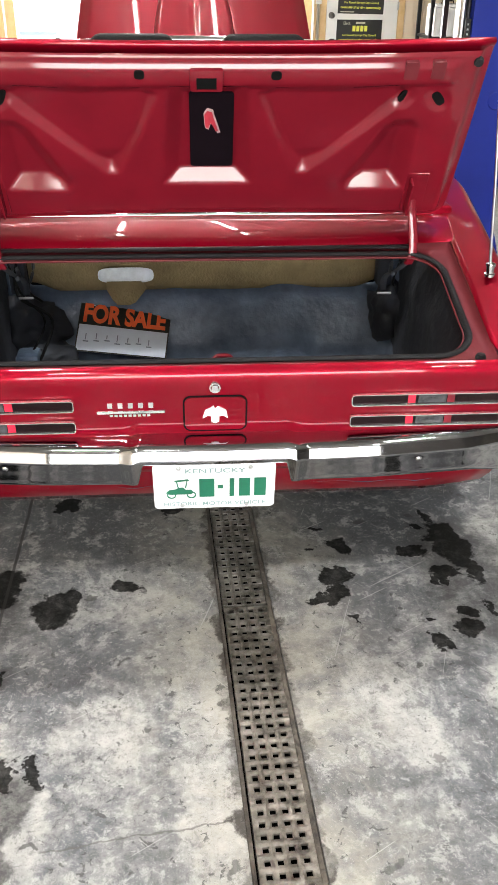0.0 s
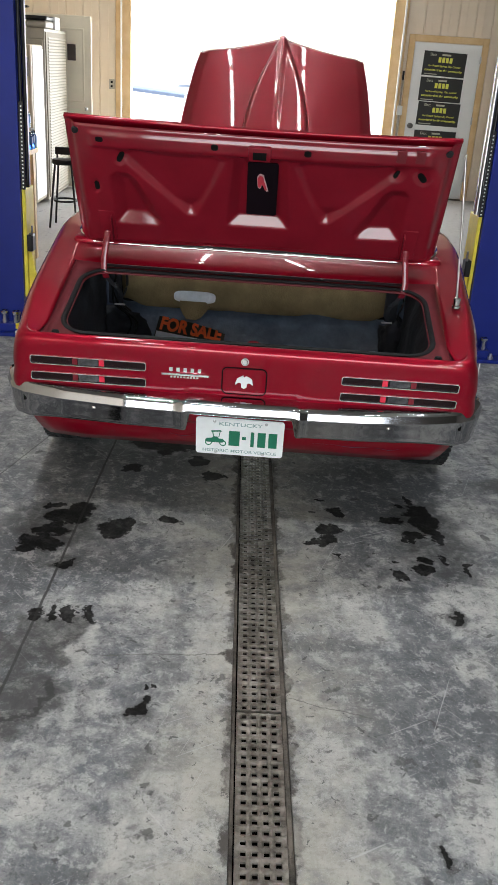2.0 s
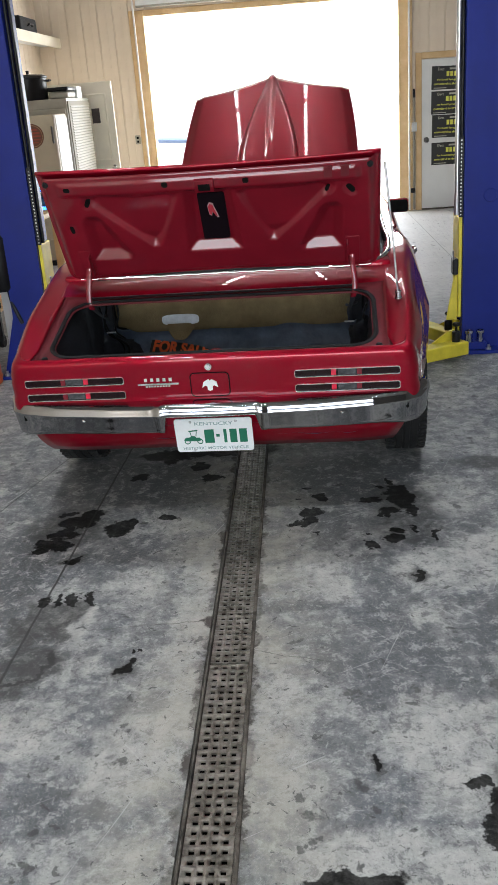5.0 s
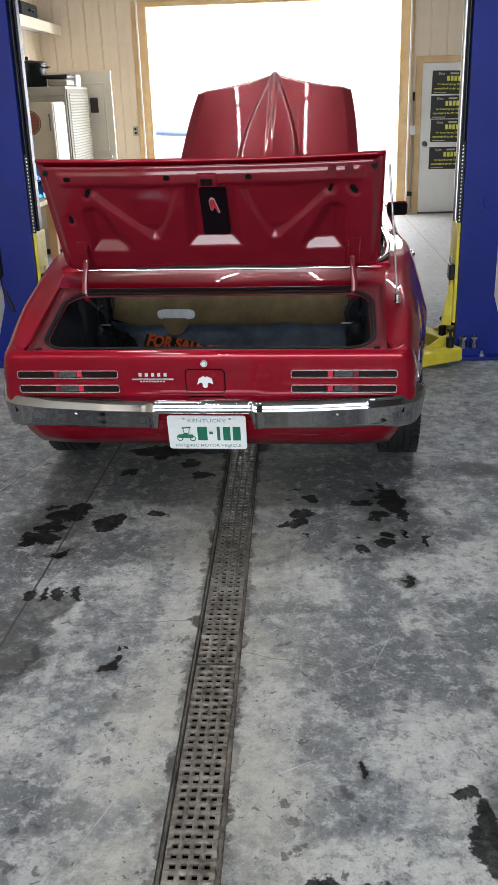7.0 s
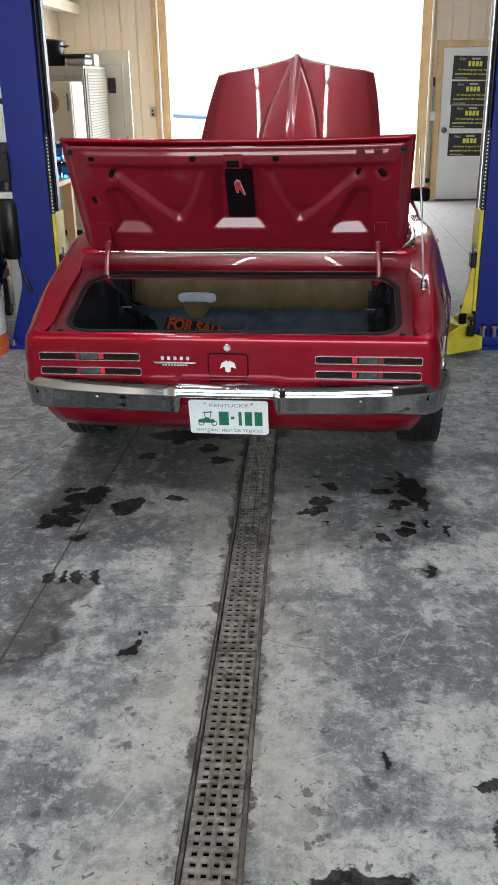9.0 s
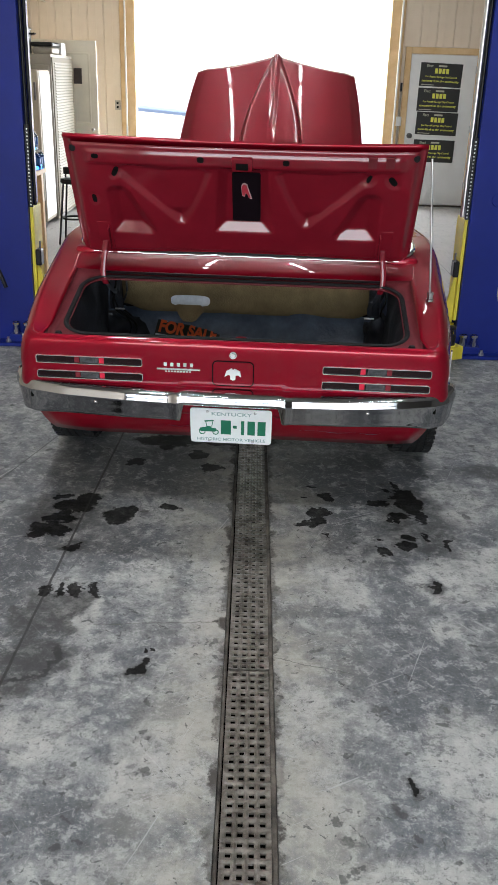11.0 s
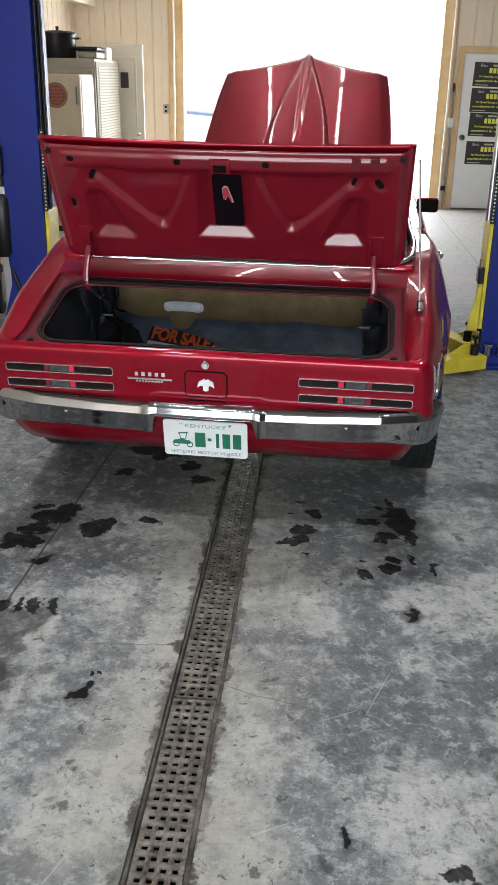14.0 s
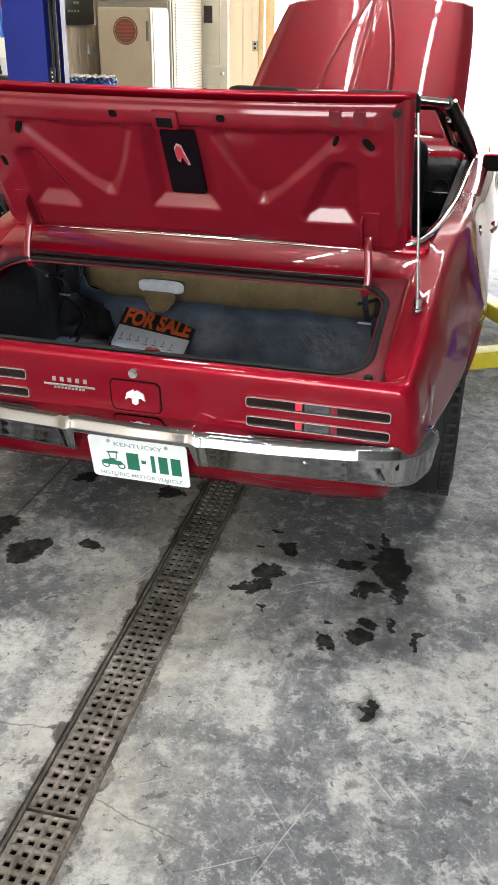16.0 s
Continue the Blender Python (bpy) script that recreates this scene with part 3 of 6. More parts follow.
def side_profile(y):
    w, zs, xs = smooth_table(HALF_W, y), smooth_table(SHOULDER_Z, y), smooth_table(SHOULDER_X, y)
    zb = lower_edge(y)
    xd, zd = smooth_table(DECK_X, y), smooth_table(DECK_Z, y)
    zm = zd + (zs - zd) * (xs - .035 - xd) / (xs - xd) + .003
    pts = [(w - .055, zb), (w - .018, zb + (.58 - zb) * .45), (w, max(.58, zb + .03)), (w - .006, max(min(.675, zs - .150), zb + .06)), (xs + min(.052, (w - xs) * .85), zs - .105), (xs + min(.026, (w - xs) * .55), zs - .034),
           (xs, zs), (xs - .035, zm), (xd, zd)]
    return [(p.x, p.y) for p in spline([(a, c, 0) for a, c in pts], 4)]


def body_side(sign):
    rows = []
    for k in range(126):
        y = 0.07 + (4.75 - 0.07) * k / 125
        rows.append([(sign * a, y, c) for a, c in side_profile(y)])
    return grid(rows, flip=sign > 0)


bm = body_side(1)
rows = []
prof = side_profile(0.07)
R_IN = .045


def tail_face(z):
    return lerp_table([(.3, .06), (.50, .004), (.732, -.023), (.745, -.022), (.753, -.017), (.758, -.010), (.7605, -.002)], z)


def tail_point(sign, a, y, c, zc, ty):
    return (sign * a, y, c + (zc - c) * min(1, (.07 - y) / (.07 - ty)))


for i, (a, c) in enumerate(prof[:27]):
    f = (c - .40) / (prof[26][1] - .40)
    zc = .40 + f * (.7605 - .40)
    ty = tail_face(zc)
    row = [tail_point(1, a - (a - .700) * 0, .07, c, zc, ty)]
    for s in range(1, 4):
        row.append(tail_point(1, a - .004 * s / 3, .07 + (ty + R_IN - .07) * s / 3, c, zc, ty))
    for s in range(1, 11):
        q = radians(90 * s / 10)
        row.append(tail_point(1, a - .004 - R_IN + R_IN * math.cos(q), ty + R_IN - R_IN * math.sin(q), c, zc, ty))
    xe = row[-1][0]
    mirror = [(-p[0], p[1], p[2]) for p in row[::-1]]
    row += [(xe * (1 - s / 15), ty, zc) for s in range(1, 30)] + mirror
    rows.append(row)
grid(rows, bm, flip=False)
for sgn in (-1,):
    rr = []
    for k in range(126):
        y = 0.07 + (4.75 - 0.07) * k / 125
        rr.append([(sgn * a, y, c) for a, c in side_profile(y)])
    grid(rr, bm, flip=False)
# corner tops between tail and quarters
edge_top = [Vector(p) for p in rows[26] if p[0] >= .664]
side_top = [Vector((a, .07, c)) for a, c in prof[26:]]


def along(pts, t):
    k = t * (len(pts) - 1)
    i = min(len(pts) - 2, int(k))
    return pts[i].lerp(pts[i + 1], k - i)


for sgn in (-1, 1):
    rr = []
    for k, q in enumerate(side_top):
        p = along(edge_top, k / (len(side_top) - 1))
        rr.append([(sgn * p.lerp(q, s / 6).x, p.lerp(q, s / 6).y, p.lerp(q, s / 6).z) for s in range(7)])
    grid(rr, bm, flip=sgn < 0)
bmesh.ops.remove_doubles(bm, verts=bm.verts, dist=0.0004)
bmesh.ops.recalc_face_normals(bm, faces=bm.faces)
body = part("body", bm, PAINT, car, "glossy red painted body shell", 60)
so = body.modifiers.new("thickness", "SOLIDIFY")
so.thickness, so.offset = 0.004, -1


def deck_z(y):
    return lerp_table([(-.01, .7545), (0, .756), (.06, .768), (.25, .820), (.5, .888), (.56, .905)], y)


# gutter round the trunk opening
OPEN_OUT = rrect(0, .255, .681, .262, .004, 6)
OPEN_IN = rrect(0, .252, .640, .222, .10, 6)
rows = []
for f, dz in ((-.4, -.014), (0, .002), (.12, -.010), (.55, -.014), (.9, -.008), (1.0, -.004), (1.02, -.012), (1.02, -.022)):
    g = max(0, f)
    rows.append([(a[0] + (b[0] - a[0]) * f, a[1] + (b[1] - a[1]) * g, deck_z(a[1] + (b[1] - a[1]) * g) + dz) for a, b in zip(OPEN_OUT, OPEN_IN)])
bm = grid(rows, close_v=True)
bmesh.ops.recalc_face_normals(bm, faces=bm.faces)
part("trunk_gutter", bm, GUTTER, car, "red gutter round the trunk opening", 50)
ring = [(x, y, deck_z(y) - .006) for x, y in rrect(0, .252, .638, .220, .10, 10)]
part("weatherstrip", tube(ring, .006, 8, closed=True, flat=(.0095, .006)), RUBBER, car, "black rubber weatherstrip", 60)
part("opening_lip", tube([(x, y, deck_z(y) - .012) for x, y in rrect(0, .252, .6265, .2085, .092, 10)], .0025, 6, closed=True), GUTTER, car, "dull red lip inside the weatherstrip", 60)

for sx in (-1, 1):
    part("corner_stop", lathe([(0, .010), (.010, .009), (.013, .002), (.013, -.006)], 16, "z", center=(sx * .645, .030, .752)), RUBBER, car, "black rubber corner stop", 60)

# panel ahead of the trunk opening and chrome well moulding


def tulip_z(q, t):
    zc = .889 + .042 * t ** .55 + .004 * math.sin(t * math.pi)
    ze = smooth_table(DECK_Z, .502 + .150 * t) + .0015
    return zc + (ze - zc) * abs(q) ** 5


rows = []
for k in range(11):
    t = k / 10
    row = []
    for j in range(41):
        q = (j - 20) / 20
        row.append((.70 * q, .502 + t * (.150 + .02 * (1 - q * q)), tulip_z(q, t)))
    rows.append(row)
rows.append([(x, y + .02, z - .05) for x, y, z in rows[-1]])
bm = grid(rows)
bmesh.ops.recalc_face_normals(bm, faces=bm.faces)
part("tulip_panel", bm, PAINT, car, "", 60)
part("gutter_trim", tube([(-.56 + 1.12 * j / 12, .490, .888) for j in range(13)], .005, 8, flat=(.012, .005)), BLACK, car, "dark trim strip", 60)
part("well_moulding", tube([(.64 * (j - 12) / 12, .640 + .02 * (1 - ((j - 12) / 12) ** 2), .938 + .008 * ((j - 12) / 12) ** 4) for j in range(25)], .0055, 8), CHROME, car, "chrome moulding", 60)

# lower valance
rows = []
for k in range(6):
    t = k / 5
    z = .50 - .152 * t
    half = .765 - .070 * t
    rows.append([(-half + 2 * half * j / 30, .012 + .062 * t ** 3 + .012 * t + .025 * max(0, abs(-1 + j / 15) - .82) / .18, z) for j in range(31)])
bm = grid(rows)
bmesh.ops.recalc_face_normals(bm, faces=bm.faces)
val = part("valance", bm, PAINT, car, "", 60)
val.modifiers.new("thickness", "SOLIDIFY").thickness = 0.004
part("underbody", box(-.62, .62, .80, 4.4, .26, .33, .02), DARK, car, "dark underbody")
part("fuel_tank", box(-.45, .45, .26, .75, .33, .45, .04), DARK, car, "dark fuel tank")
for sx in (-.47, .47):
    part("tailpipe", lathe([(.022, .05), (.024, .05), (.024, .5), (.022, .5), (.022, .05)], 16, "y", center=(sx, .16, .345)), STEEL, car, "dull steel tailpipe", 60)

# rear bumper


def ease(t):
    t = max(0, min(1, t))
    return t * t * (3 - 2 * t)


def bumper_y(x):
    a = abs(x)
    return lerp_table([(0, -.050), (.4, -.043), (.62, -.026), (.74, .0), (.785, .03), (.812, .085), (.822, .17), (.826, .30)], a)


bxs = [i * .02 for i in range(0, 8)] + [.15 + .004 * i for i in range(25)] + [.26 + i * .02 for i in range(0, 26)] + [.77, .78, .79, .80, .81]
line = [(x, bumper_y(x)) for x in bxs] + [(.818, .10), (.824, .13)]
line = [(-x, y) for x, y in line[:0:-1]] + line
rows = []
for i, (x, y) in enumerate(line):
    a, b = line[max(0, i - 1)], line[min(len(line) - 1, i + 1)]
    d = Vector((b[0] - a[0], b[1] - a[1], 0)).normalized()
    nrm = Vector((d.y, -d.x, 0))
    ax = abs(x)
    mid = 1 - min(1, max(0, (ax - .172) / .018))
    mid = mid * mid * (3 - 2 * mid)
    guard = math.exp(-((ax - .200) / .016) ** 2)
    centre = 1 - ease((ax - .178) / .030)
    lift = max(0, (y - .05) / .28)
    zb = .452 + .076 * mid + .050 * lift
    zt = .577 + .006 * centre + .016 * (ax / .8) ** 2 + .02 * lift
    out = .006 * guard + .004 * centre
    prof = [(-.075, zt - .002), (-.048, zt + .001), (-.020, zt - .002), (.000 + out, zt - .007), (.010 + out, zt - .016), (.0142 + out, zt - .029), (.0182 + out, zt - .042), (.0174 + out, zt - .047)]
    drop = max(.004, zt - .047 - zb)
    lean = .42 - .26 * ease((ax - .62) / .12)
    prof += [(.0165 + out - lean * drop * k_, zt - .047 - drop * k_) for k_ in (.25, .5, .75, .92)] + [(.004 + out - (lean + .02) * drop, zb - .001), (-.008 - (lean + .02) * drop, zb - .002), (-.05, zb + .004)]
    rows.append([(x + nrm.x * o, y + nrm.y * o, z) for o, z in [(p.x, p.y) for p in spline([(o, z, 0) for o, z in prof], 3)]])
bm = grid(rows)
bmesh.ops.recalc_face_normals(bm, faces=bm.faces)
bumper = part("rear_bumper", bm, BUMPER_CHROME, car, "chrome rear bumper", 180)
bumper.modifiers.new("thickness", "SOLIDIFY").thickness = 0.003
for bx in (-.50, .50):
    part("bumper_bolt", lathe([(0, -.004), (.005, -.003), (.008, .0), (.008, .012)], 14, "y", center=(bx, bumper_y(bx) - .010, .520)), CHROME, bumper, "bright round bolt head", 60)
for bx in (-.745, .745):
    part("bumper_slot", prism(rrect(0, 0, .0045, .011, .004), 0, .006, m=Matrix.Translation((bx, bumper_y(bx) - .0115, .528)) @ pose(0, 0, 0, 90, 0, 0)), DARK, bumper, "dark jack slot")

# number plate with its writing as bars
plate = part("licence_plate", prism(rrect(0, 0, .1524, .0762, .012), 0, .0025), PLATE_WHITE, car, "white plate with green marks", None, pose(-.001, -.002, .430, 102, 0, 0))


def bars(parent, name, rects, material, z0=.0026, z1=.0036):
    bm = bmesh.new()
    for x0, x1, y0, y1 in rects:
        add_box(bm, x0, x1, y0, y1, z0, z1)
    return part(name, bm, material, parent)


bars(plate, "number_bar", [(-.038, .0, -.036, .026), (.008, .022, -.008, .004), (.038, .050, -.036, .026), (.062, .090, -.036, .026), (.100, .130, -.036, .026)], PLATE_GREEN)
part("state_name", letters("KENTUCKY", -.072, .078, .046, .061, .0032, bold=.012), PLATE_GREY, plate, "grey-green lettering")
part("legend", letters("HISTORIC MOTOR VEHICLE", -.128, .130, -.066, -.053, .0032, bold=.012), PLATE_GREY, plate, "grey-green lettering")
bm = prism([(-.122, -.020), (-.114, -.010), (-.098, -.008), (-.090, -.002), (-.078, -.002), (-.072, -.010), (-.058, -.010), (-.052, -.020), (-.060, -.026), (-.112, -.026)], .0026, .0036)
prism([(-.100, .022), (-.066, .026), (-.062, .021), (-.098, .017)], .0026, .0036, bm)
for x0, x1 in ((-.096, -.092), (-.070, -.074)):
    prism([(x0, .019), (x0 + .003, .019), (x1 + .003, -.004), (x1, -.004)], .0026, .0036, bm)
for cx in (-.108, -.058):
    ring_o, ring_i = [[(cx + r * math.cos(radians(q)), -.028 + r * math.sin(radians(q))) for q in range(0, 360, 20)] for r in (.012, .0085)]
    grid([[(*p, .0026) for p in ring_o], [(*p, .0038) for p in ring_o], [(*p, .0038) for p in ring_i], [(*p, .0026) for p in ring_i]], bm, close_v=True)
part("plate_picture", bm, PLATE_GREEN, plate, "green vintage car outline")
for bx, by in ((-.088, .062), (.090, .062), (-.082, -.066), (.082, -.066)):
    part("plate_screw", lathe([(0, .006), (.005, .005), (.006, .0025)], 10, "z", center=(bx, by, 0)), STEEL, plate, "", 60)

# tail lamps: two slots each side
for sx in (-1, 1):
    for zc in (.672, .613):
        y0 = tail_face(zc) - .009
        lamp_m = Matrix.Translation((sx * .523, y0 + .005, zc)) @ pose(0, 0, 0, 95, 0, 0)
        bezel = bmesh.new()
        o, i_ = rrect(0, 0, .1955, .0155, .008), rrect(0, 0, .1937, .0137, .0065)
        grid([[(*p, 0) for p in o], [(*p, .009) for p in o], [(*p, .009) for p in i_], [(*p, -.004) for p in i_]], bezel, close_v=True)
        bmesh.ops.recalc_face_normals(bezel, faces=bezel.faces)
        lamp = part("tail_lamp", bezel, BEZEL, car, "dark slotted tail lamp in a bright bezel", 40, lamp_m)
        part("lens", prism(rrect(0, 0, .1932, .0143, .004), -.003, .003), LENS, lamp, "dark red lens")
        for rx, mt in ((.045, LENS_RED), (-.045, LENS_DULL)) if sx < 0 else ((-.05, LENS_RED), (.045, LENS_DULL)):
            part("marker_lens", box(rx - .009, rx + .009, -.011, .011, .0031, .0046), mt, lamp, "red marker lens")
        part("reverse_lens", box(-.034, .034, -.011, .011, .0031, .0042), LENS_CLEAR, lamp, "grey ribbed lens")
        part("lens_divider", box(sx * .09 - .002, sx * .09 + .002, -.012, .012, .0031, .0040), LENS, lamp)

# lock, fuel door, emblem and dealer badge
part("trunk_lock", lathe([(0, -.010), (.008, -.010), (.010, -.007), (.013, -.007), (.0155, -.003), (.0165, .006)], 24, "y", center=(0.003, -.022, .713)), CHROME, car, "round chrome trunk lock", 50)
fuel = part("fuel_door", prism(rrect(0, 0, .072, .046, .016), 0, .003), PAINT, car, "", None, Matrix.Translation((0.003, tail_face(.640) - .001, .640)) @ pose(0, 0, 0, 96.5, 0, 0))
seam = [(x, y, .001) for x, y in rrect(0, 0, .0745, .0485, .018, 6)]
part("fuel_door_seam", tube(seam, .0021, 6, closed=True), DARK, fuel, "dark panel gap")
bird = [(-.030, -.010), (-.024, .012), (-.010, .020), (-.004, .024), (0, .016), (.006, .022), (.012, .020), (.026, .012), (.030, -.010), (.018, -.002), (.010, -.004), (.009, -.020), (0, -.024), (-.009, -.020), (-.010, -.004), (-.018, -.002)]
part("emblem", prism(bird, .003, .008), PLATE_WHITE, fuel, "white winged emblem")
badge = part("dealer_badge", box(-.080, .080, -.004, .004, 0, .005, .0015), CHROME, car, "chrome badge strip with small marks", None, Matrix.Translation((-.196, tail_face(.650) - .003, .650)) @ pose(0, 0, 0, 90, 0, 0))
for i in range(5):
    bars(badge, "badge_mark", [(-.054 + .024 * i, -.043 + .024 * i, .010, .023)], STEEL, 0, .002)
bars(badge, "badge_mark", [(-.05 + .011 * i, -.043 + .011 * i, -.012, -.007) for i in range(9)], STEEL, 0, .002)
for sx in (-1, 1):
    part("side_emblem", prism([(-.012, .055), (.012, .055), (.004, -.055), (-.001, -.055)], 0, .005), CHROME, car, "slim chrome side emblem", None,
         Matrix.Translation((sx * (side_profile(.13)[14][0] + .002), .13, .665)) @ pose(0, 0, 0, 90, 0, 82 * sx))

# raised trunk lid; local y runs from hinge to rear edge, z is the inner side
LID_L = .500
LID = Matrix(((1, 0, 0, 0.003), (0, -.470, -.883, .537), (0, .883, -.470, .970), (0, 0, 0, 1)))


def lid_bottom(x):
    e = max(0, abs(x) - .585) / .077
    return -.034 + .034 * (1 - (x / .66) ** 2) + .040 * (1 - math.sqrt(max(0, 1 - min(1, e) ** 2)))


def seg_dist(p, a, b):
    ap, ab = (p[0] - a[0], p[1] - a[1]), (b[0] - a[0], b[1] - a[1])
    t = max(0, min(1, (ap[0] * ab[0] + ap[1] * ab[1]) / (ab[0] ** 2 + ab[1] ** 2)))
    return math.hypot(ap[0] - ab[0] * t, ap[1] - ab[1] * t)


def poly_depth(p, poly):
    """Distance to the outline, positive inside a convex polygon."""
    d = min(seg_dist(p, poly[i], poly[(i + 1) % len(poly)]) for i in range(len(poly)))
    inside = False
    k = len(poly) - 1
    for i in range(len(poly)):
        if (poly[i][1] > p[1]) != (poly[k][1] > p[1]) and p[0] < (poly[k][0] - poly[i][0]) * (p[1] - poly[i][1]) / (poly[k][1] - poly[i][1]) + poly[i][0]:
            inside = not inside
        k = i
    return d if inside else -d


POCKETS = [([(-.522, .098), (-.362, .098), (-.348, .122), (-.435, .300), (-.462, .322), (-.505, .320), (-.526, .295)], .0328, .043),
           ([(-.258, .160), (-.224, .160), (-.160, .290), (-.118, .40), (-.16, .418), (-.30, .412), (-.445, .425), (-.480, .402), (-.472, .375)], .023, .034),
           ([(-.116, .124), (.116, .124), (.092, .425), (-.092, .425)], .0298, .041)]
POCKETS += [([(-x, y) for x, y in p[::-1]], d, w) for p, d, w in POCKETS[:2]]
POCKETS += [([(x + hx * math.cos(q) * math.cos(r) - hy * math.sin(q) * math.sin(r), y + hx * math.cos(q) * math.sin(r) + hy * math.sin(q) * math.cos(r)) for q in [k * math.pi / 6 for k in range(12)]], .004, .012)
            for x, y, hx, hy, r in ((-.483, .385, .024, .036, -.44), (-.578, .258, .020, .032, .09), (.472, .384, .025, .032, -.52), (.556, .378, .026, .037, .66))]


def lid_height(x, y):
    edge = min(.662 - abs(x), y - lid_bottom(x), LID_L - y + .026)
    h = .010 + .022 * ease((edge - .012) / .022)
    if y > .385:
        h += .010 * ease((y - .412) / .02) * ease((.484 - y) / .016) * ease((.60 - abs(x)) / .03)
    for poly, d, w in POCKETS:
        g = poly_depth((x, y), poly)
        if g > -.002:
            if w == .034:
                w, d = w - .014 * ease((y - .185) / .05), d - .009 * ease((y - .185) / .05)
            t = max(0, min(1, (g + .002) / w))
            h -= d * (.93 * t + .07 * ease(t))
    return h


NX, NY = 190, 92
rows = []
for j in range(NY + 1):
    row = []
    for i in range(NX + 1):
        x = -.662 + 1.324 * i / NX
        y = lid_bottom(x) + (LID_L - lid_bottom(x)) * j / NY
        row.append((x, y, lid_height(x, y) - .016 * (abs(x) / .662) ** 3 - .02 * (1 - y / LID_L) ** 2))
    rows.append(row)
bm = grid(rows)
lid = part("trunk_lid", bm, PAINT_IN, car, "raised red trunk lid with stamped inner frame", 180, LID)
rows = []
for j in range(30):
    row = []
    for i in range(41):
        x = -.672 + 1.344 * i / 40
        y0 = lid_bottom(x) - .006
        y = y0 + (LID_L + .008 - y0) * j / 29
        row.append((x, y, -.014 - .018 * ((x / .66) ** 2) - .02 * (1 - y / LID_L) ** 2 + .012 * ease((y - .48) / .03)))
    rows.append(row)
bm = grid(rows, flip=True)
skin = part("outer_skin", bm, PAINT, lid, "", 180)
so = skin.modifiers.new("thickness", "SOLIDIFY")
so.thickness, so.offset = .012, 0


def lid_z(x, y):
    return lid_height(x, y) - .016 * (abs(x) / .662) ** 3 - .02 * (1 - y / LID_L) ** 2


def lid_hole(x, y, hx, hy, rot, name, material):
    z = lid_z(x, y)
    hx, hy = hx * .82, hy * .82
    poly = [(hx * math.copysign(abs(math.cos(a)) ** .7, math.cos(a)), hy * math.copysign(abs(math.sin(a)) ** .7, math.sin(a))) for a in [radians(k) for k in range(0, 360, 20)]]
    part(name, prism(poly, -.004, .0012), material, lid, "", None, Matrix.Translation((x, y, z)) @ pose(0, 0, 0, 0, 0, rot))


# near-black plates stand in for the shade inside the holes
for x, y, hx, hy, rot in ((-.548, .455, .016, .012, 0), (-.156, .458, .015, .014, 0), (.158, .456, .015, .014, 0), (-.483, .385, .012, .026, -25), (-.578, .258, .011, .022, 5), (.472, .384, .014, .021, -30),
                          (.556, .378, .014, .026, 38)):
    lid_hole(x, y, hx, hy, rot, "access_hole", DARK)
for sx in (-1, 1):
    part("bump_stop", lathe([(0, .006), (.010, .005), (.013, -.004)], 16, "z", center=(sx * .630, .476, lid_z(.630, .476) + .002)), RUBBER, lid, "black rubber bump stop", 60)
# slot shade is put in as darker red plates on the surface
for x in (.472, .536):
    part("lid_slot", prism(rrect(x, .464, .016, .022, .004), lid_z(x, .464) - .01, lid_z(x, .464) + .002), GUTTER, lid, "darker red plate painting the shade of a slot")
latch = part("latch_plate", box(-.042, .036, .418, .474, .03, .052, .006), PAINT_IN, lid, "red latch housing", 40)
part("latch_slot", box(-.026, .020, .428, .456, .0521, .0535), DARK, latch, "dark latch slot")
stick = part("lid_sticker", prism(rrect(.010, .280, .054, .108, .008), lid_z(0, .26) - .004, lid_z(0, .26) + .010), STICKER, lid, "black card with a small red mark")
sz = lid_z(0, .26) + .010
mark = [(.010 + a_ * .9, .310 + (b_ - .308) * .95) for a_, b_ in [(-.022, .330), (-.012, .345), (.004, .340), (.008, .322), (.014, .305), (.024, .272), (.016, .270), (.006, .292), (-.002, .300), (-.008, .280), (-.018, .286), (-.020, .305)]]
part("mark_border", prism([(a, b) for a, b in mark], sz, sz + .0012), PINK_PRINT, stick, "pale outlined mark")
part("mark_fill", prism([(a * .82, .305 + (b - .305) * .82) for a, b in mark], sz + .0012, sz + .0022), RED_PRINT, stick, "red mark")
# hinge brackets and straps
for sx in (-1, 1):
    part("hinge_plate", box(sx * .556 - .03, sx * .556 + .03, .02, .148, lid_z(.556, .09) - .004, lid_z(.556, .09) + .005, .002), PAINT_IN, lid, "red hinge plate")
    part("hinge_rib", box(sx * .556 - (.022 if sx > 0 else -.016), sx * .556 - (.016 if sx > 0 else -.022), .035, .14, .02, .052, .002), PAINT_IN, lid, "red hinge rib")
    pts = spline([(sx * .556, .506, 1.020), (sx * .558, .490, .990), (sx * .562, .482, .955), (sx * .566, .474, .915), (sx * .566, .467, .880), (sx * .562, .466, .862), (sx * .558, .474, .845)], 6)
    rows = []
    for k_, p in enumerate(pts):
        t_ = (pts[min(k_ + 1, len(pts) - 1)] - pts[max(k_ - 1, 0)]).normalized()
        nr = Vector((0, -t_.z, t_.y)).normalized()
        if nr.y > 0:
            nr = -nr
        rows.append([p + Vector((a_ * .0115, 0, 0)) + nr * b_ for a_, b_ in ((-1, .003), (-.85, .0045), (0, .005), (.85, .0045), (1, .003), (1, -.003), (-1, -.003))])
    bm = grid(rows, close_v=True)
    bmesh.ops.recalc_face_normals(bm, faces=bm.faces)
    part("hinge_strap", bm, PAINT_IN, car, "curved red hinge strap", 60)

# trunk interior
rows = []
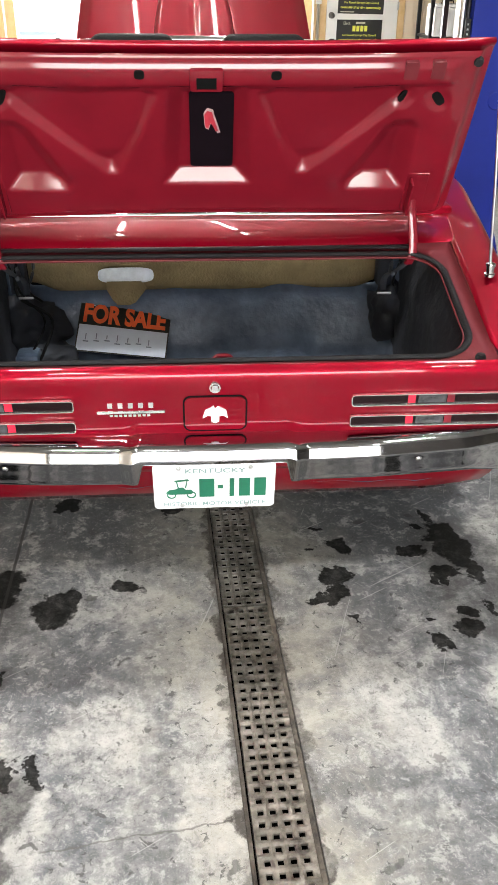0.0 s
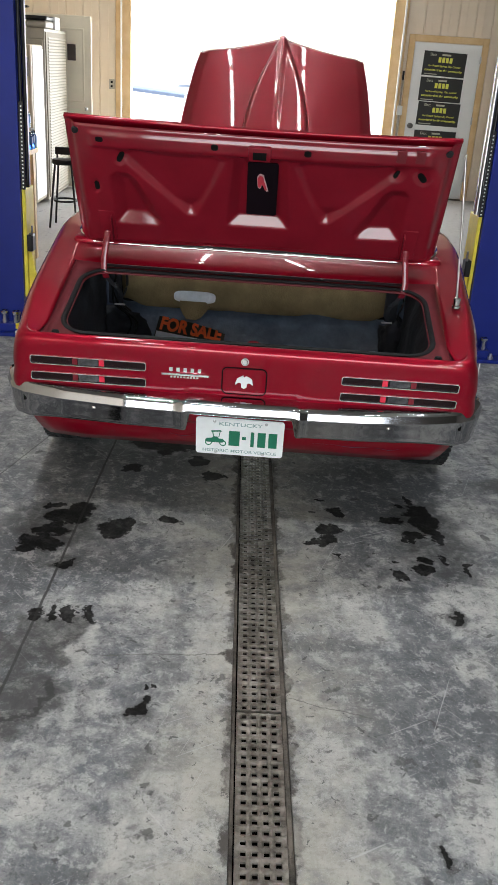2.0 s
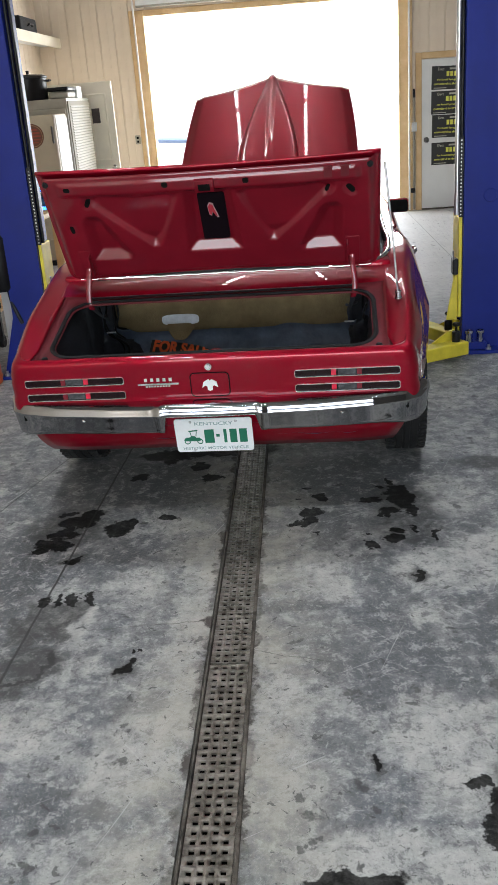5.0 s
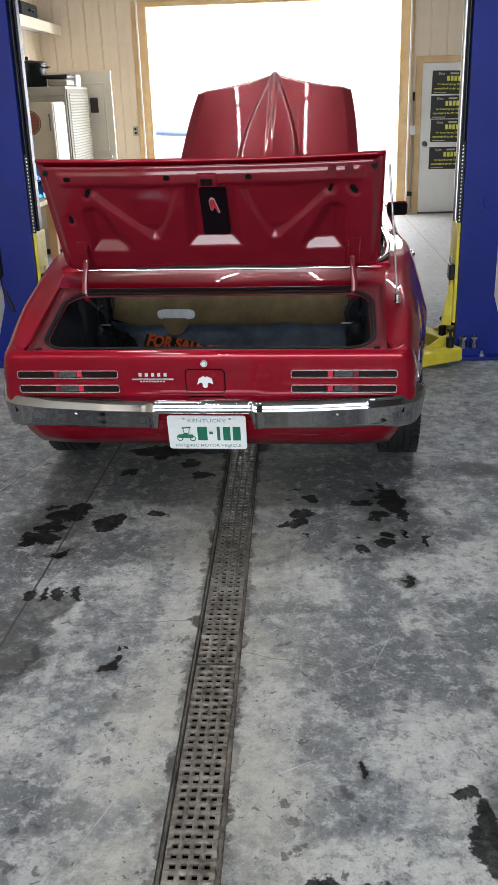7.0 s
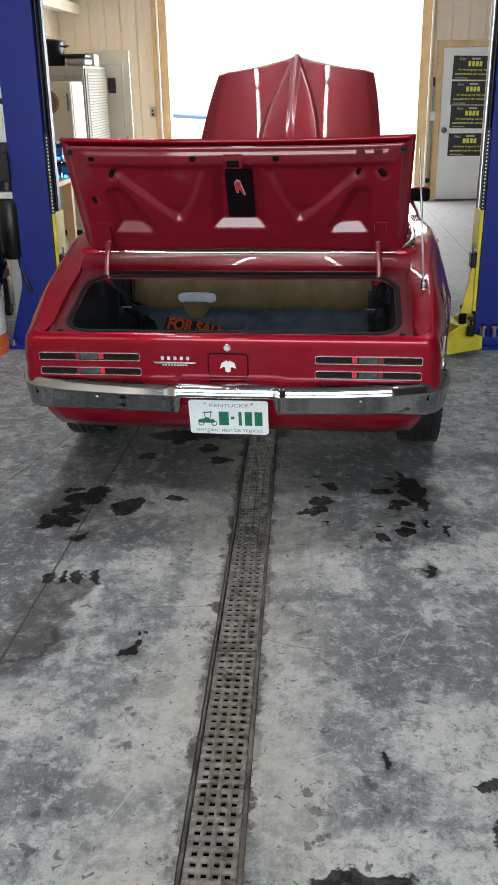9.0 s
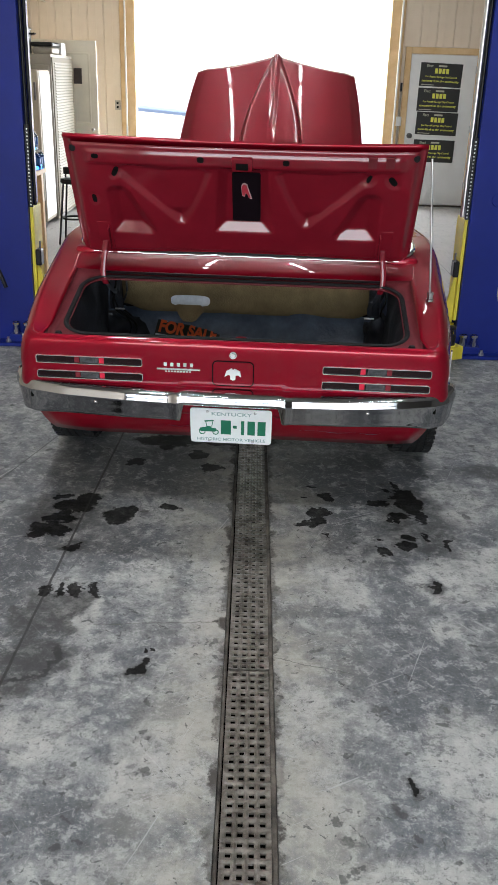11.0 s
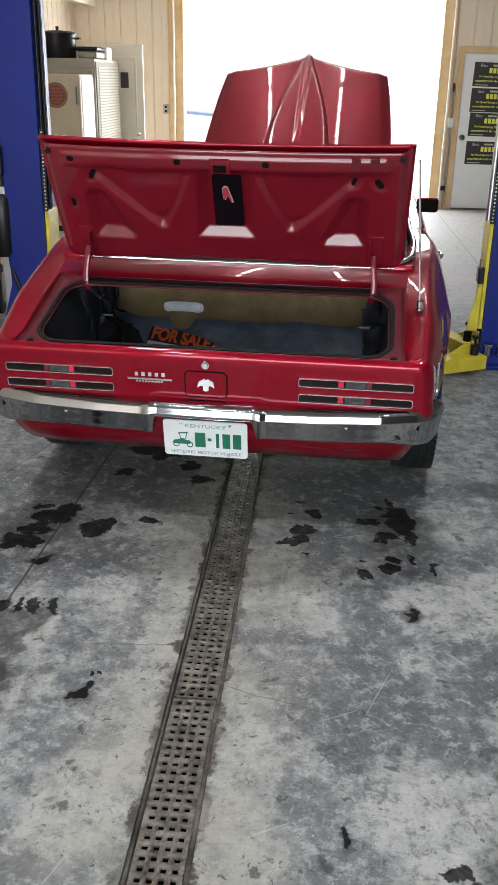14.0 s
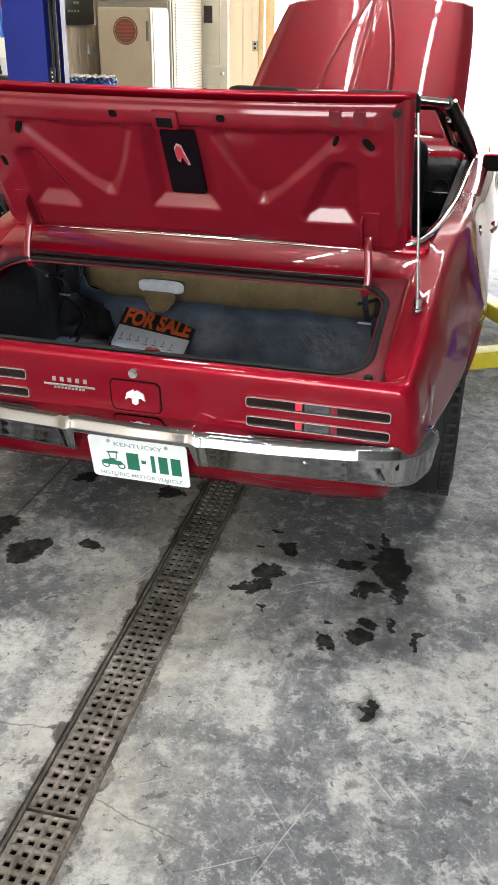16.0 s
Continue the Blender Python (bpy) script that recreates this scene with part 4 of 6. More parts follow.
for j in range(31):
    row = []
    for i in range(61):
        x, y = -.74 + 1.48 * i / 60, .03 + .93 * j / 30
        z = .412 + .212 * ease((y - .79) / .15) + .014 * noise.noise((x * 5, y * 5, 1.2)) + .006 * noise.noise((x * 14, y * 14, 4.2)) + .018 * abs(noise.noise((x * 4 + y * 6, y * 3 - x * 5, 7.7)))
        z += .036 * ease((.17 - abs(x - .17)) / .035) * ease((y - .66) / .03) * ease((.88 - y) / .03)
        z += .14 * ease((abs(x) - .58) / .08)
        row.append((x, y, z))
    rows.append(row)
part("trunk_floor", grid(rows), LINER, car, "creased dark blue-grey trunk mat", 180)
for sx in (-1, 1):
    bm = grid([[(sx * (.60 + .07 * s + .02 * noise.noise((y * 7, s * 4, sx))), y, .46 + (.26 + .17 * y) * s) for s in [q / 8 for q in range(9)]] for y in [.03 + .93 * j / 20 for j in range(21)]], flip=sx < 0)
    part("trunk_side_lining", bm, LINING, car, "dark vinyl side lining", 180)
rows = []
for j in range(15):
    row = []
    for i in range(61):
        x, t = -.575 + 1.17 * i / 60, j / 14
        drop = .03 * ease((abs(x - .01) - .48) / .1)
        y = .925 - .05 * t + .008 * noise.noise((x * 6, t * 3, 9))
        row.append((x, y, .622 + drop + .27 * t))
    rows.append(row)
bm = grid(rows, flip=True)
bulk = part("seat_back_board", bm, BOARD, car, "tan fibreboard behind the rear seat, torn open", 180)
bulk.modifiers.new("thickness", "SOLIDIFY").thickness = .006
flap = [(-.345, .735), (-.235, .735), (-.215, .715), (-.235, .690), (-.255, .665), (-.275, .655), (-.315, .657), (-.330, .675), (-.345, .705)]
part("torn_flap", prism([(x, z) for x, z in flap], 0, .004, m=Matrix.Translation((.026, .866, -.064)) @ pose(0, 0, 0, 90, 0, 0)), BOARD, bulk, "torn fibreboard flap")
bm = lathe([(0, .018), (.45, .017), (.8, .010), (1, 0)], 24)
for v in bm.verts:
    a = math.atan2(v.co.y, v.co.x)
    r = math.hypot(v.co.x, v.co.y)
    v.co.x = .090 * r * math.copysign(abs(math.cos(a)) ** .5, math.cos(a)) if r else 0
    v.co.y = .026 * r * math.copysign(abs(math.sin(a)) ** .6, math.sin(a)) if r else 0
part("exposed_padding", bm, PADDING, bulk, "white padding showing through the tear", 180, Matrix.Translation((-.258, .882, .686)) @ pose(0, 0, 0, 90, 0, 0))
def soft_lump(cx, cy, cz, rx, ry, rz, seed):
    bm = bmesh.new()
    bmesh.ops.create_icosphere(bm, subdivisions=4, radius=1)
    for v in bm.verts:
        d = v.co.normalized()
        r = 1 + .30 * noise.noise(d * 1.8 + Vector((seed, 0, 0))) - .28 * abs(noise.noise(d * 2.6 + Vector((0, seed, 0)))) + .10 * abs(noise.noise(d * 7))
        v.co = Vector((cx + d.x * r * rx, cy + d.y * r * ry, cz + d.z * r * rz))
    return bm


part("tool_pouch", soft_lump(-.57, .84, .53, .12, .12, .10, 1.7), LINING, car, "dark folded tool pouch", 180)
part("tool_pouch", soft_lump(-.52, .76, .47, .10, .10, .05, 8.4), LINING, car, "dark folded tool pouch", 180)
part("top_motor", soft_lump(.60, .86, .56, .07, .10, .10, 3.3), LINING, car, "dark convertible-top motor cover", 180)
for hx, hy in ((-.585, .80), (.575, .84)):
    part("hinge_box", box(hx - .025, hx + .025, hy - .02, hy + .03, .66, .83, .008), LINING, car, "dark hinge bracket", 40)
    part("wiring_loom", tube(spline([(hx + .04, hy + .02, .82), (hx + .05, hy, .74), (hx + .03, hy - .01, .67), (hx + .06, hy + .03, .62)], 5), .005, 8), BLACK, car, "black wiring loom", 180)
for sx in (-1, 1):
    part("hinge_arm", tube(spline([(sx * .556, .48, .845), (sx * .552, .56, .800), (sx * .540, .66, .745), (sx * .545, .70, .690)], 5), .008, 8, flat=(.010, .004)), LINING, car, "dark hinge arm", 60)
    part("hinge_arm", tube(spline([(sx * .530, .52, .800), (sx * .545, .62, .775), (sx * .575, .74, .760)], 5), .006, 8), LINING, car, "dark hinge link", 60)
    part("spring_clip", box(sx * .540 - .022, sx * .540 + .022, .655, .661, .690, .697, .002), STEEL, car, "small steel spring clip")
part("tool_box", box(-.585, -.515, .60, .68, .455, .53, .012, 2), LINER, car, "small blue-grey box", 40)
for k in range(2):
    part("wiring_loom", tube(spline([(-.60 + .03 * k, .72 + .02 * k, .80), (-.55 - .02 * k, .66 + .03 * k, .70 - .01 * k), (-.50 + .025 * k, .70 - .01 * k, .60 + .01 * k), (-.56 + .04 * k, .62, .49)], 6), .0035 + .001 * k, 6), DARK, car, "dull black wiring loom", 180)
part("striker", tube(spline([(.0, .075, .705), (.005, .07, .745), (.025, .07, .752), (.045, .07, .745), (.05, .075, .705)], 4), .006, 8), PAINT_IN, car, "red lock striker", 180)

# aerial on the rear quarter
aerial = part("aerial", tube([(.733, .300, .868), (.715, .300, 1.10), (.688, .300, 1.385)], .0040, 8), STEEL, car, "thin bright whip aerial", 60)
part("aerial_base", lathe([(.015, 0), (.015, .007), (.011, .009), (.011, .025), (.013, .026), (.013, .033), (.006, .037), (0, .038)], 16, "z", center=(.733, .300, .864)), CHROME, aerial, "chrome aerial base", 50)

# raised hood
HC, HS = .846, .533
HOOD = Matrix(((1, 0, 0, 0), (0, HC, -HS, 3.24), (0, HS, HC, .975), (0, 0, 0, 1)))
HL = 1.285
rows = []
for j in range(61):
    s = j / 60
    half = .662 - .025 * s - .033 * s ** 4
    nose = .20 * s ** 3
    row = []
    for i in range(181):
        u = -1 + i / 90
        x = half * u
        a = abs(x)
        y = HL * s + nose * max(0, 1 - a / half) ** 1.7 * s
        cr = .012 + .200 * (1 - s ** 2.6)
        z = .030 * (1 - u * u) * (1 - .6 * s ** 3) + .018 * ease((cr + .012 - a) / .015) * (1 - .5 * s ** 4)
        z += .008 * max(0, 1 - a / .030) * s + .004 * max(0, 1 - a / max(.02, cr)) * s
        z -= .018 * ease((a - half + .08) / .08)
        row.append((x, y, z))
    rows.append(row)
bm = grid(rows)
hood = part("hood", bm, PAINT, car, "raised red hood with a central ridge", 180, HOOD)
so = hood.modifiers.new("thickness", "SOLIDIFY")
so.thickness, so.offset = .018, -1
part("cowl", box(-.70, .70, 3.06, 3.36, .60, .985, .02), PAINT, car, "red cowl panel", 60)
part("engine_bay", box(-.66, .66, 3.32, 4.55, .45, .70, .03), DARK, car, "dark engine bay")
part("nose_panel", box(-.74, .74, 4.58, 4.76, .40, .80, .05), PAINT, car, "red nose panel", 60)
part("front_bumper", box(-.86, .86, 4.74, 4.86, .42, .54, .04), CHROME, car, "chrome front bumper", 60)

# cockpit
part("cabin_floor", box(-.72, .72, 1.0, 3.1, .30, .36, .02), VINYL, car, "black carpeted floor")
for sx in (-1, 1):
    part("door_panel", box(sx * .715 - .02, sx * .715 + .02, 1.05, 3.05, .36, .895, .012), VINYL, car, "black vinyl door panel")
    rail = spline([(sx * .64, .660, .954), (sx * .685, .70, .962), (sx * .715, .80, .970), (sx * .735, 1.05, .965), (sx * .745, 1.4, .948), (sx * .75, 1.9, .918), (sx * .76, 2.9, .918)], 6)
    part("belt_moulding", tube(rail, .010, 8, flat=(.012, .008)), CHROME, car, "chrome belt moulding", 60)
    part("door_speaker", lathe([(0, .004), (.05, .004), (.058, .010), (.062, 0)], 24, "x", center=(sx * .69, 2.72, .70)), BLACK, car, "round black speaker grille", 50)
    pil = spline([(sx * .745, 3.06, .915), (sx * .715, 2.88, 1.02), (sx * .66, 2.66, 1.15), (sx * .625, 2.54, 1.225)], 5)
    part("windscreen_pillar", tube(pil, .03, 10, flat=(.026, .034)), BLACK, car, "black padded windscreen pillar", 60)
    part("pillar_trim", tube([p + Vector((sx * .03, -.012, .012)) for p in pil], .007, 8), CHROME, car, "chrome pillar trim", 60)
part("windscreen_header", tube(spline([(-.625, 2.54, 1.225), (-.35, 2.52, 1.245), (0, 2.515, 1.250), (.35, 2.52, 1.245), (.625, 2.54, 1.225)], 5), .02, 10, flat=(.022, .018)), CHROME, car, "chrome windscreen header", 60)
ws = part("windscreen", grid([[(x * (.60 + .12 * (1 - t)), 3.03 - .47 * t - .03 * (1 - abs(x)), .93 + .30 * t) for x in [k / 8 - 1 for k in range(17)]] for t in [q / 6 for q in range(7)]]), WINDSCREEN, car, "clear curved windscreen", 180)
ws.modifiers.new("thickness", "SOLIDIFY").thickness = .005
ws.visible_shadow = False
dash = part("dashboard", box(-.70, .70, 2.70, 3.02, .66, .91, .04, 3), VINYL, car, "black padded dashboard", 60)
for dx in (.36, .62):
    part("air_vent", lathe([(0, -.002), (.030, -.002), (.038, -.008), (.042, 0)], 20, "y", center=(dx, 2.70, .80)), BLACK, dash, "round black air vent", 50)
part("dash_trim", tube([(-.66, 2.697, .77), (.66, 2.697, .77)], .006, 8), CHROME, dash, "chrome dash trim")


def car_seat(x, y, w, seat_y):
    s = part("front_seat", box(x - w, x + w, y, y + .16, .42, 1.06, .06, 4), VINYL, car, "black vinyl bucket seat", 60)
    part("seat_cushion", box(x - w, x + w, y + .08, y + seat_y, .36, .52, .05, 3), VINYL, s, "", 60)
    part("headrest", box(x - .19, x + .19, y + .02, y + .16, 1.09, 1.278, .05, 4), VINYL, s, "black padded headrest", 60)
    for px in (-.06, .06):
        part("headrest_post", tube([(x + px, y + .08, 1.03), (x + px, y + .08, 1.16)], .007, 8), CHROME, s, "chrome headrest post")


for sx in (-.29, .305):
    car_seat(sx, 2.37, .25, .30)
part("rear_seat", box(-.62, .62, .98, 1.14, .42, .90, .05, 3), VINYL, car, "black vinyl rear seat back", 60)
part("rear_cushion", box(-.60, .60, 1.08, 1.62, .36, .52, .05, 3), VINYL, car, "", 60)
for sx in (-1, 1):
    part("well_corner", box(sx * .66 - .065, sx * .66 + .065, .660, .82, .91, .956, .012), PAINT, car, "red deck corner", 60)
part("folded_top", box(-.62, .62, .76, .97, .80, .93, .04, 3), RUBBER, car, "black folded convertible top", 60)

# door mirror and handle
for sx in (1,):
    mir = part("door_mirror", box(-.066, .066, -.02, .05, -.043, .043, .020, 4), PAINT, car, "red door mirror with a dark face", 60, Matrix.Translation((.880, 2.66, .940)))
    part("mirror_glass", prism(rrect(0, 0, .060, .037, .016), 0, .004), DARK, mir, "dark mirror face", None, pose(0, -.0205, 0, 90, 0, 0))
    part("mirror_stalk", tube(spline([(.80, 2.70, .90), (.83, 2.69, .905), (.862, 2.68, .925)], 4), .012, 8), CHROME, car, "chrome mirror stalk", 60)
for sx in (-1, 1):
    part("door_handle", tube(spline([(sx * .905, 1.75, .79), (sx * .918, 1.77, .80), (sx * .918, 1.88, .80), (sx * .905, 1.90, .79)], 4), .010, 8), CHROME, car, "chrome door handle", 60)

# wheels
TYRE_PROFILE = [(.19, -.085), (.215, -.100), (.27, -.106), (.305, -.098), (.322, -.085), (.330, -.070), (.3305, -.062), (.322, -.060), (.322, -.054), (.3315, -.052), (.333, -.024), (.325, -.022), (.325, -.014), (.334, -.012),
                (.334, .012), (.325, .014), (.325, .022), (.333, .024), (.3315, .052), (.322, .054), (.322, .060), (.3305, .062), (.330, .070), (.322, .085), (.305, .098), (.27, .106), (.215, .100), (.19, .085)]
for wy in WHEEL_Y:
    for sx in (-1, 1):
        hub = Matrix.Translation((sx * (.788 if wy < 2 else .755), wy, .334))
        wheel = part("wheel", lathe([(.03, sx * .06), (.12, sx * .055), (.155, sx * .075), (.185, sx * .085), (.193, sx * .07), (.19, -.085)], 32, "x"), STEEL, car, "silver steel wheel", 50, hub)
        bm = lathe([(r_, h_ * .88) for r_, h_ in TYRE_PROFILE], 64, "x")
        for k in range(60):
            a = 2 * math.pi * k / 60
            for ox in (-.069, .069):
                q = bmesh.new()
                box(ox - .018, ox + .018, -.006, .006, .318, .3325, bm=q)
                q.transform(Matrix.Rotation(a + (.02 if ox > 0 else 0), 4, "X"))
                t_ = bpy.data.meshes.new("lug")
                q.to_mesh(t_)
                q.free()
                bm.from_mesh(t_)
                bpy.data.meshes.remove(t_)
        part("tyre", bm, TYRE, wheel, "black treaded tyre", 40)
    

# ---- loose card in the trunk ----
card_m = Matrix(((.984, .135, -.02, -.228), (-.118, .775, -.62, .826), (-.125, .617, .785, .526), (0, 0, 0, 1)))
card = thing("sale_sign", card_m, "orange and black cardboard sale sign lying in the trunk", "sign")
W2, H2 = .148, .100


def card_curl(ob):
    """The far corner of the card sags towards the mat."""
    for v in ob.data.vertices:
        v.co.z -= .016 * max(0, (v.co.x + W2) / (2 * W2)) * max(0, (v.co.y + H2) / (2 * H2))
    return ob


def card_sheet(name, x0, x1, y0, y1, z, material, label, cut=None):
    pts = [[(x0 + (x1 - x0) * i / 24, y0 + (y1 - y0) * j / 12, z) for i in range(25)] for j in range(13)]
    bm = grid(pts, flip=True)
    if cut:
        bmesh.ops.delete(bm, geom=[f for f in bm.faces if cut(f.calc_center_median())], context="FACES")
    bmesh.ops.recalc_face_normals(bm, faces=bm.faces)
    ob = card_curl(part(name, bm, material, card, label))
    ob.modifiers.new("thickness", "SOLIDIFY").thickness = .0006
    return ob


card_sheet("card", -W2, W2, -H2, H2, 0, PAPER, "white card")
card_sheet("dark_border", -W2, W2, .0, H2 - .004, .0012, SIGN_BLACK, "black printed field", lambda c: c.x + W2 < .045 and c.y > H2 - .004 - .026 * (c.x + W2) / .045)
for x0, x1, y0, y1 in ((-W2, -W2 + .004, -H2, 0), (W2 - .004, W2, -H2, 0), (-W2, W2, -H2, -H2 + .004)):
    card_sheet("edge_line", x0, x1, y0, y1, .0012, SIGN_BLACK, "black printed edge")
card_curl(part("lettering", letters("FOR SALE", -.134, .134, .007, .080, .0026, bold=.045), ORANGE, card, "orange lettering"))
for i in range(7):
    x = -.125 + .034 * i
    card_curl(part("written_bar", box(x, x + .018, -.064 + .004 * (i % 3), -.060 + .004 * (i % 3), .0014, .0022), INK, card, "pale handwritten mark"))
    card_curl(part("written_bar", box(x + .006, x + .009, -.056 + .004 * (i % 3), -.034 + .004 * (i % 2), .0014, .0022), INK, card, "pale handwritten mark"))

# ---- north wall: boards, trims, man door ----


def board_run(parent, x0, x1, z0, z1, face, step=.30, axis="x", sign=-1):
    """Upright boards with shadow gaps on a wall."""
    n_ = max(1, round((x1 - x0) / step))
    w = (x1 - x0) / n_
    me = None
    for i in range(n_):
        a, b = x0 + w * i, x0 + w * (i + 1)
        bm = bmesh.new()
        if axis == "x":
            box(-w / 2 + .006, w / 2 - .006, min(0, sign * .014), max(0, sign * .014), z0, z1, .004, 1, bm)
            box(-.012, .012, min(sign * .014, sign * .020), max(sign * .014, sign * .020), z0, z1, bm=bm)
            loc = ((a + b) / 2, face, 0)
        else:
            box(min(0, sign * .014), max(0, sign * .014), -w / 2 + .006, w / 2 - .006, z0, z1, .004, 1, bm)
            loc = (face, (a + b) / 2, 0)
        if me is None:
            ob = part("board", bm, SIDING, parent)
            me = ob.data
        else:
            bm.free()
            ob = new("board", me)
            ob.parent = parent
        ob.location = loc


def trim(name, x0, x1, y0, y1, z0, z1, material=PINE, label="bare pine trim board"):
    return setting(name, box(x0, x1, y0, y1, z0, z1, .004, 1), material, label, "trim")


F = FRONT_Y
trim("trim_1", OP_L - .185, OP_L + .012, F - .03, F + WT, 0, OP_Z + .065)
trim("trim_2", OP_R - .012, OP_R + .17, F - .03, F + WT, 0, OP_Z + .065)
trim("trim_3", OP_L + .012, OP_R - .012, F - .028, F + WT, OP_Z - .012, OP_Z + .065)
trim("trim_4", DOOR_L - .08, DOOR_L, F - .025, F, 0, DOOR_Z + .08, label="pale pine door casing")
trim("trim_5", DOOR_R, DOOR_R + .08, F - .025, F, 0, DOOR_Z + .08, label="pale pine door casing")
trim("trim_6", DOOR_L, DOOR_R, F - .024, F, DOOR_Z, DOOR_Z + .08, label="pale pine door casing")
door = tagged(part("door_1", box(DOOR_L + .006, DOOR_R - .006, F - .018, F, .02, DOOR_Z - .008, .003, 1), WHITE_PAINT), "closed white steel man door with four yard signs", "door", kind="structure")
part("door_handle", lathe([(0, -.075), (.026, -.07), (.034, -.052), (.024, -.034), (.014, -.03), (.014, -.012), (.036, -.010), (.037, 0)], 20, "y", center=(DOOR_L + .065, F - .018, .94)), DARK_STEEL, door, "satin round door knob", 60)
for hz in (.25, 1.0, 1.75):
    part("hinge", box(DOOR_R - .016, DOOR_R + .006, F - .026, F - .017, hz, hz + .09, .002), STEEL, door, "steel hinge")
part("threshold", box(DOOR_L, DOOR_R, F - .05, F, 0, .018, .004), DIRT, door, "dark worn threshold")

# printed yard signs on the man door; names and small print are bars
sign_y = F - .019
for i, (x, z) in enumerate(((2.250, 1.718), (2.245, 1.406), (2.256, 1.102), (2.250, .745))):
    sg = thing("yard_sign", Matrix.Translation((x + .282, sign_y, z)) @ pose(0, 0, 0, 90, 0, 0) @ pose(0, 0, 0, 0, 0, (-1.6, -.8, -1.2, -.4)[i]), "black yard sign with yellow printed marks, taped on the door", "sign", "signs on the door")
    part("panel", prism([(-.282, -.147), (.282, -.147), (.282, .147), (-.282, .147)], 0, .004), SIGN_BLACK, sg)
    bars(sg, "headline_bar", [(-.085 + .049 * q, -.048 + .049 * q, .018, .080) for q in range(4)], SIGN_YELLOW, .004, .005)
    part("headline", letters("Elect", -.20, -.115, .092, .126, .0046, bold=.01), SIGN_GREY, sg, "pale lettering")
    bars(sg, "name_bar", [(-.045, .07, .1, .122)], SIGN_GREY, .004, .005)
    part("office_line", letters("For Russell Springs City Council", -.205, .215, -.042, -.012, .0046, bold=.02), SIGN_YELLOW, sg, "yellow lettering")
    part("slogan", letters("committed to the community", -.25, .25, -.098, -.062, .0046), SIGN_YELLOW, sg, "yellow lettering")
    bars(sg, "footer_bar", [(-.25, -.08, -.132, -.122)], SIGN_GREY, .004, .005)

# raised sectional overhead door, its tracks and wall fittings
ohd = tagged(part("door_2", box(OP_L - .06, OP_R + .06, F - .13, F - .085, OP_Z + .115, OP_Z + .60, .006), WHITE_PAINT), "white sectional overhead door raised open", "overhead door", kind="structure")
part("bottom_seal", box(OP_L - .06, OP_R + .06, F - .125, F - .09, OP_Z + .090, OP_Z + .115, .004), CABINET_GREY, ohd, "grey rubber seal")
for k in range(5):
    m = Matrix.Translation((0, F - .25 - .55 * k, OP_Z + .72)) @ pose(0, 0, 0, 0, 0, 0)
    part("door_section", box(OP_L - .06, OP_R + .06, -.26, .26, -.02, .02, .006), WHITE_PAINT, ohd, "", None, m)
for x in (OP_L - .105, OP_R + .118):
    part("track", box(x - .010, x + .010, F - .115, F - .075, .02, OP_Z + .5, .003), WHITE_PAINT, ohd, "bright steel door track")
for x, z in ((OP_L - .235, 1.222), (OP_R + .192, 1.122)):
    o = thing("wall_outlet", Matrix.Translation((x, F - .022, z)), "small grey electrical box on the tan boards", "electrical box")
    part("cover", box(-.035, .035, -.03, 0, -.06, .06, .005), WHITE_PAINT if x > 0 else CABINET_GREY, o)
    for dz in ((-.025, .025) if x < 0 else ()):
        part("socket", box(-.014, .014, -.033, -.0302, dz - .014, dz + .014, .002), DARK, o)
cd = thing("conduit", Matrix.Translation((OP_R + .190, F - .034, 0)), "grey electrical conduit running up to the outlet box", "conduit")
part("pipe", tube([(0, 0, .02), (0, 0, 1.06)], .014, 10), CABINET_GREY, cd, "", 60)
part("switch_tab", box(-.012, .012, -.02, .02, 1.50, 1.61, .004), BLACK, cd, "small black latch")
part("upper_pipe", tube([(0, 0, 1.185), (0, 0, 1.50)], .012, 10), CABINET_GREY, cd, "", 60)
o = thing("photo_eye", Matrix.Translation((OP_R + .17, F - .03, .28)), "small black door sensor on the pine trim", "sensor")
part("housing", box(-.03, .03, -.07, 0, -.03, .03, .008), BLACK, o)
part("lens", lathe([(0, -.082), (.016, -.080), (.02, -.07)], 14, "y"), BLACK, o, "dark lens")

board_run(wall_front, LEFT_X, OP_L - .185, 0, CEIL_Z, F, .23)
board_run(wall_front, OP_R + .17, DOOR_L - .08, 0, DOOR_Z + .08, F, .3)
board_run(wall_front, OP_R + .17, DOOR_R + .08, DOOR_Z + .08, CEIL_Z, F, .225)
board_run(wall_front, DOOR_R + .08, RIGHT_X, 0, CEIL_Z, F, .23)
board_run(wall_front, OP_L - .185, OP_R + .17, OP_Z + .065, CEIL_Z, F, .23)
board_run(wall_left, 2.0, F - .02, 0, CEIL_Z, LEFT_X, .20, "y", 1)

# ---- north-west corner ----
shelf = thing("wall_shelf", Matrix.Translation((LEFT_X + .02, 0, 2.50)), "white painted plank shelf high on the wall", "shelf")
part("plank", box(0, .28, 7.0, F - .03, 0, .04, .004), WHITE_PAINT, shelf)
part("fascia", box(.27, .295, 7.0, F - .03, -.04, .085, .003), CREAM, shelf, "cream front strip")
o = thing("black_case", Matrix.Translation((LEFT_X + .17, 8.3, 2.541)), "black plastic case on the high shelf", "case")
part("shell", box(-.12, .13, -.35, .35, 0, .20, .02), RUBBER, o)
part("handle", tube([(.135, -.08, .10), (.16, -.08, .12), (.16, .08, .12), (.135, .08, .10)], .010, 8), BLACK, o)

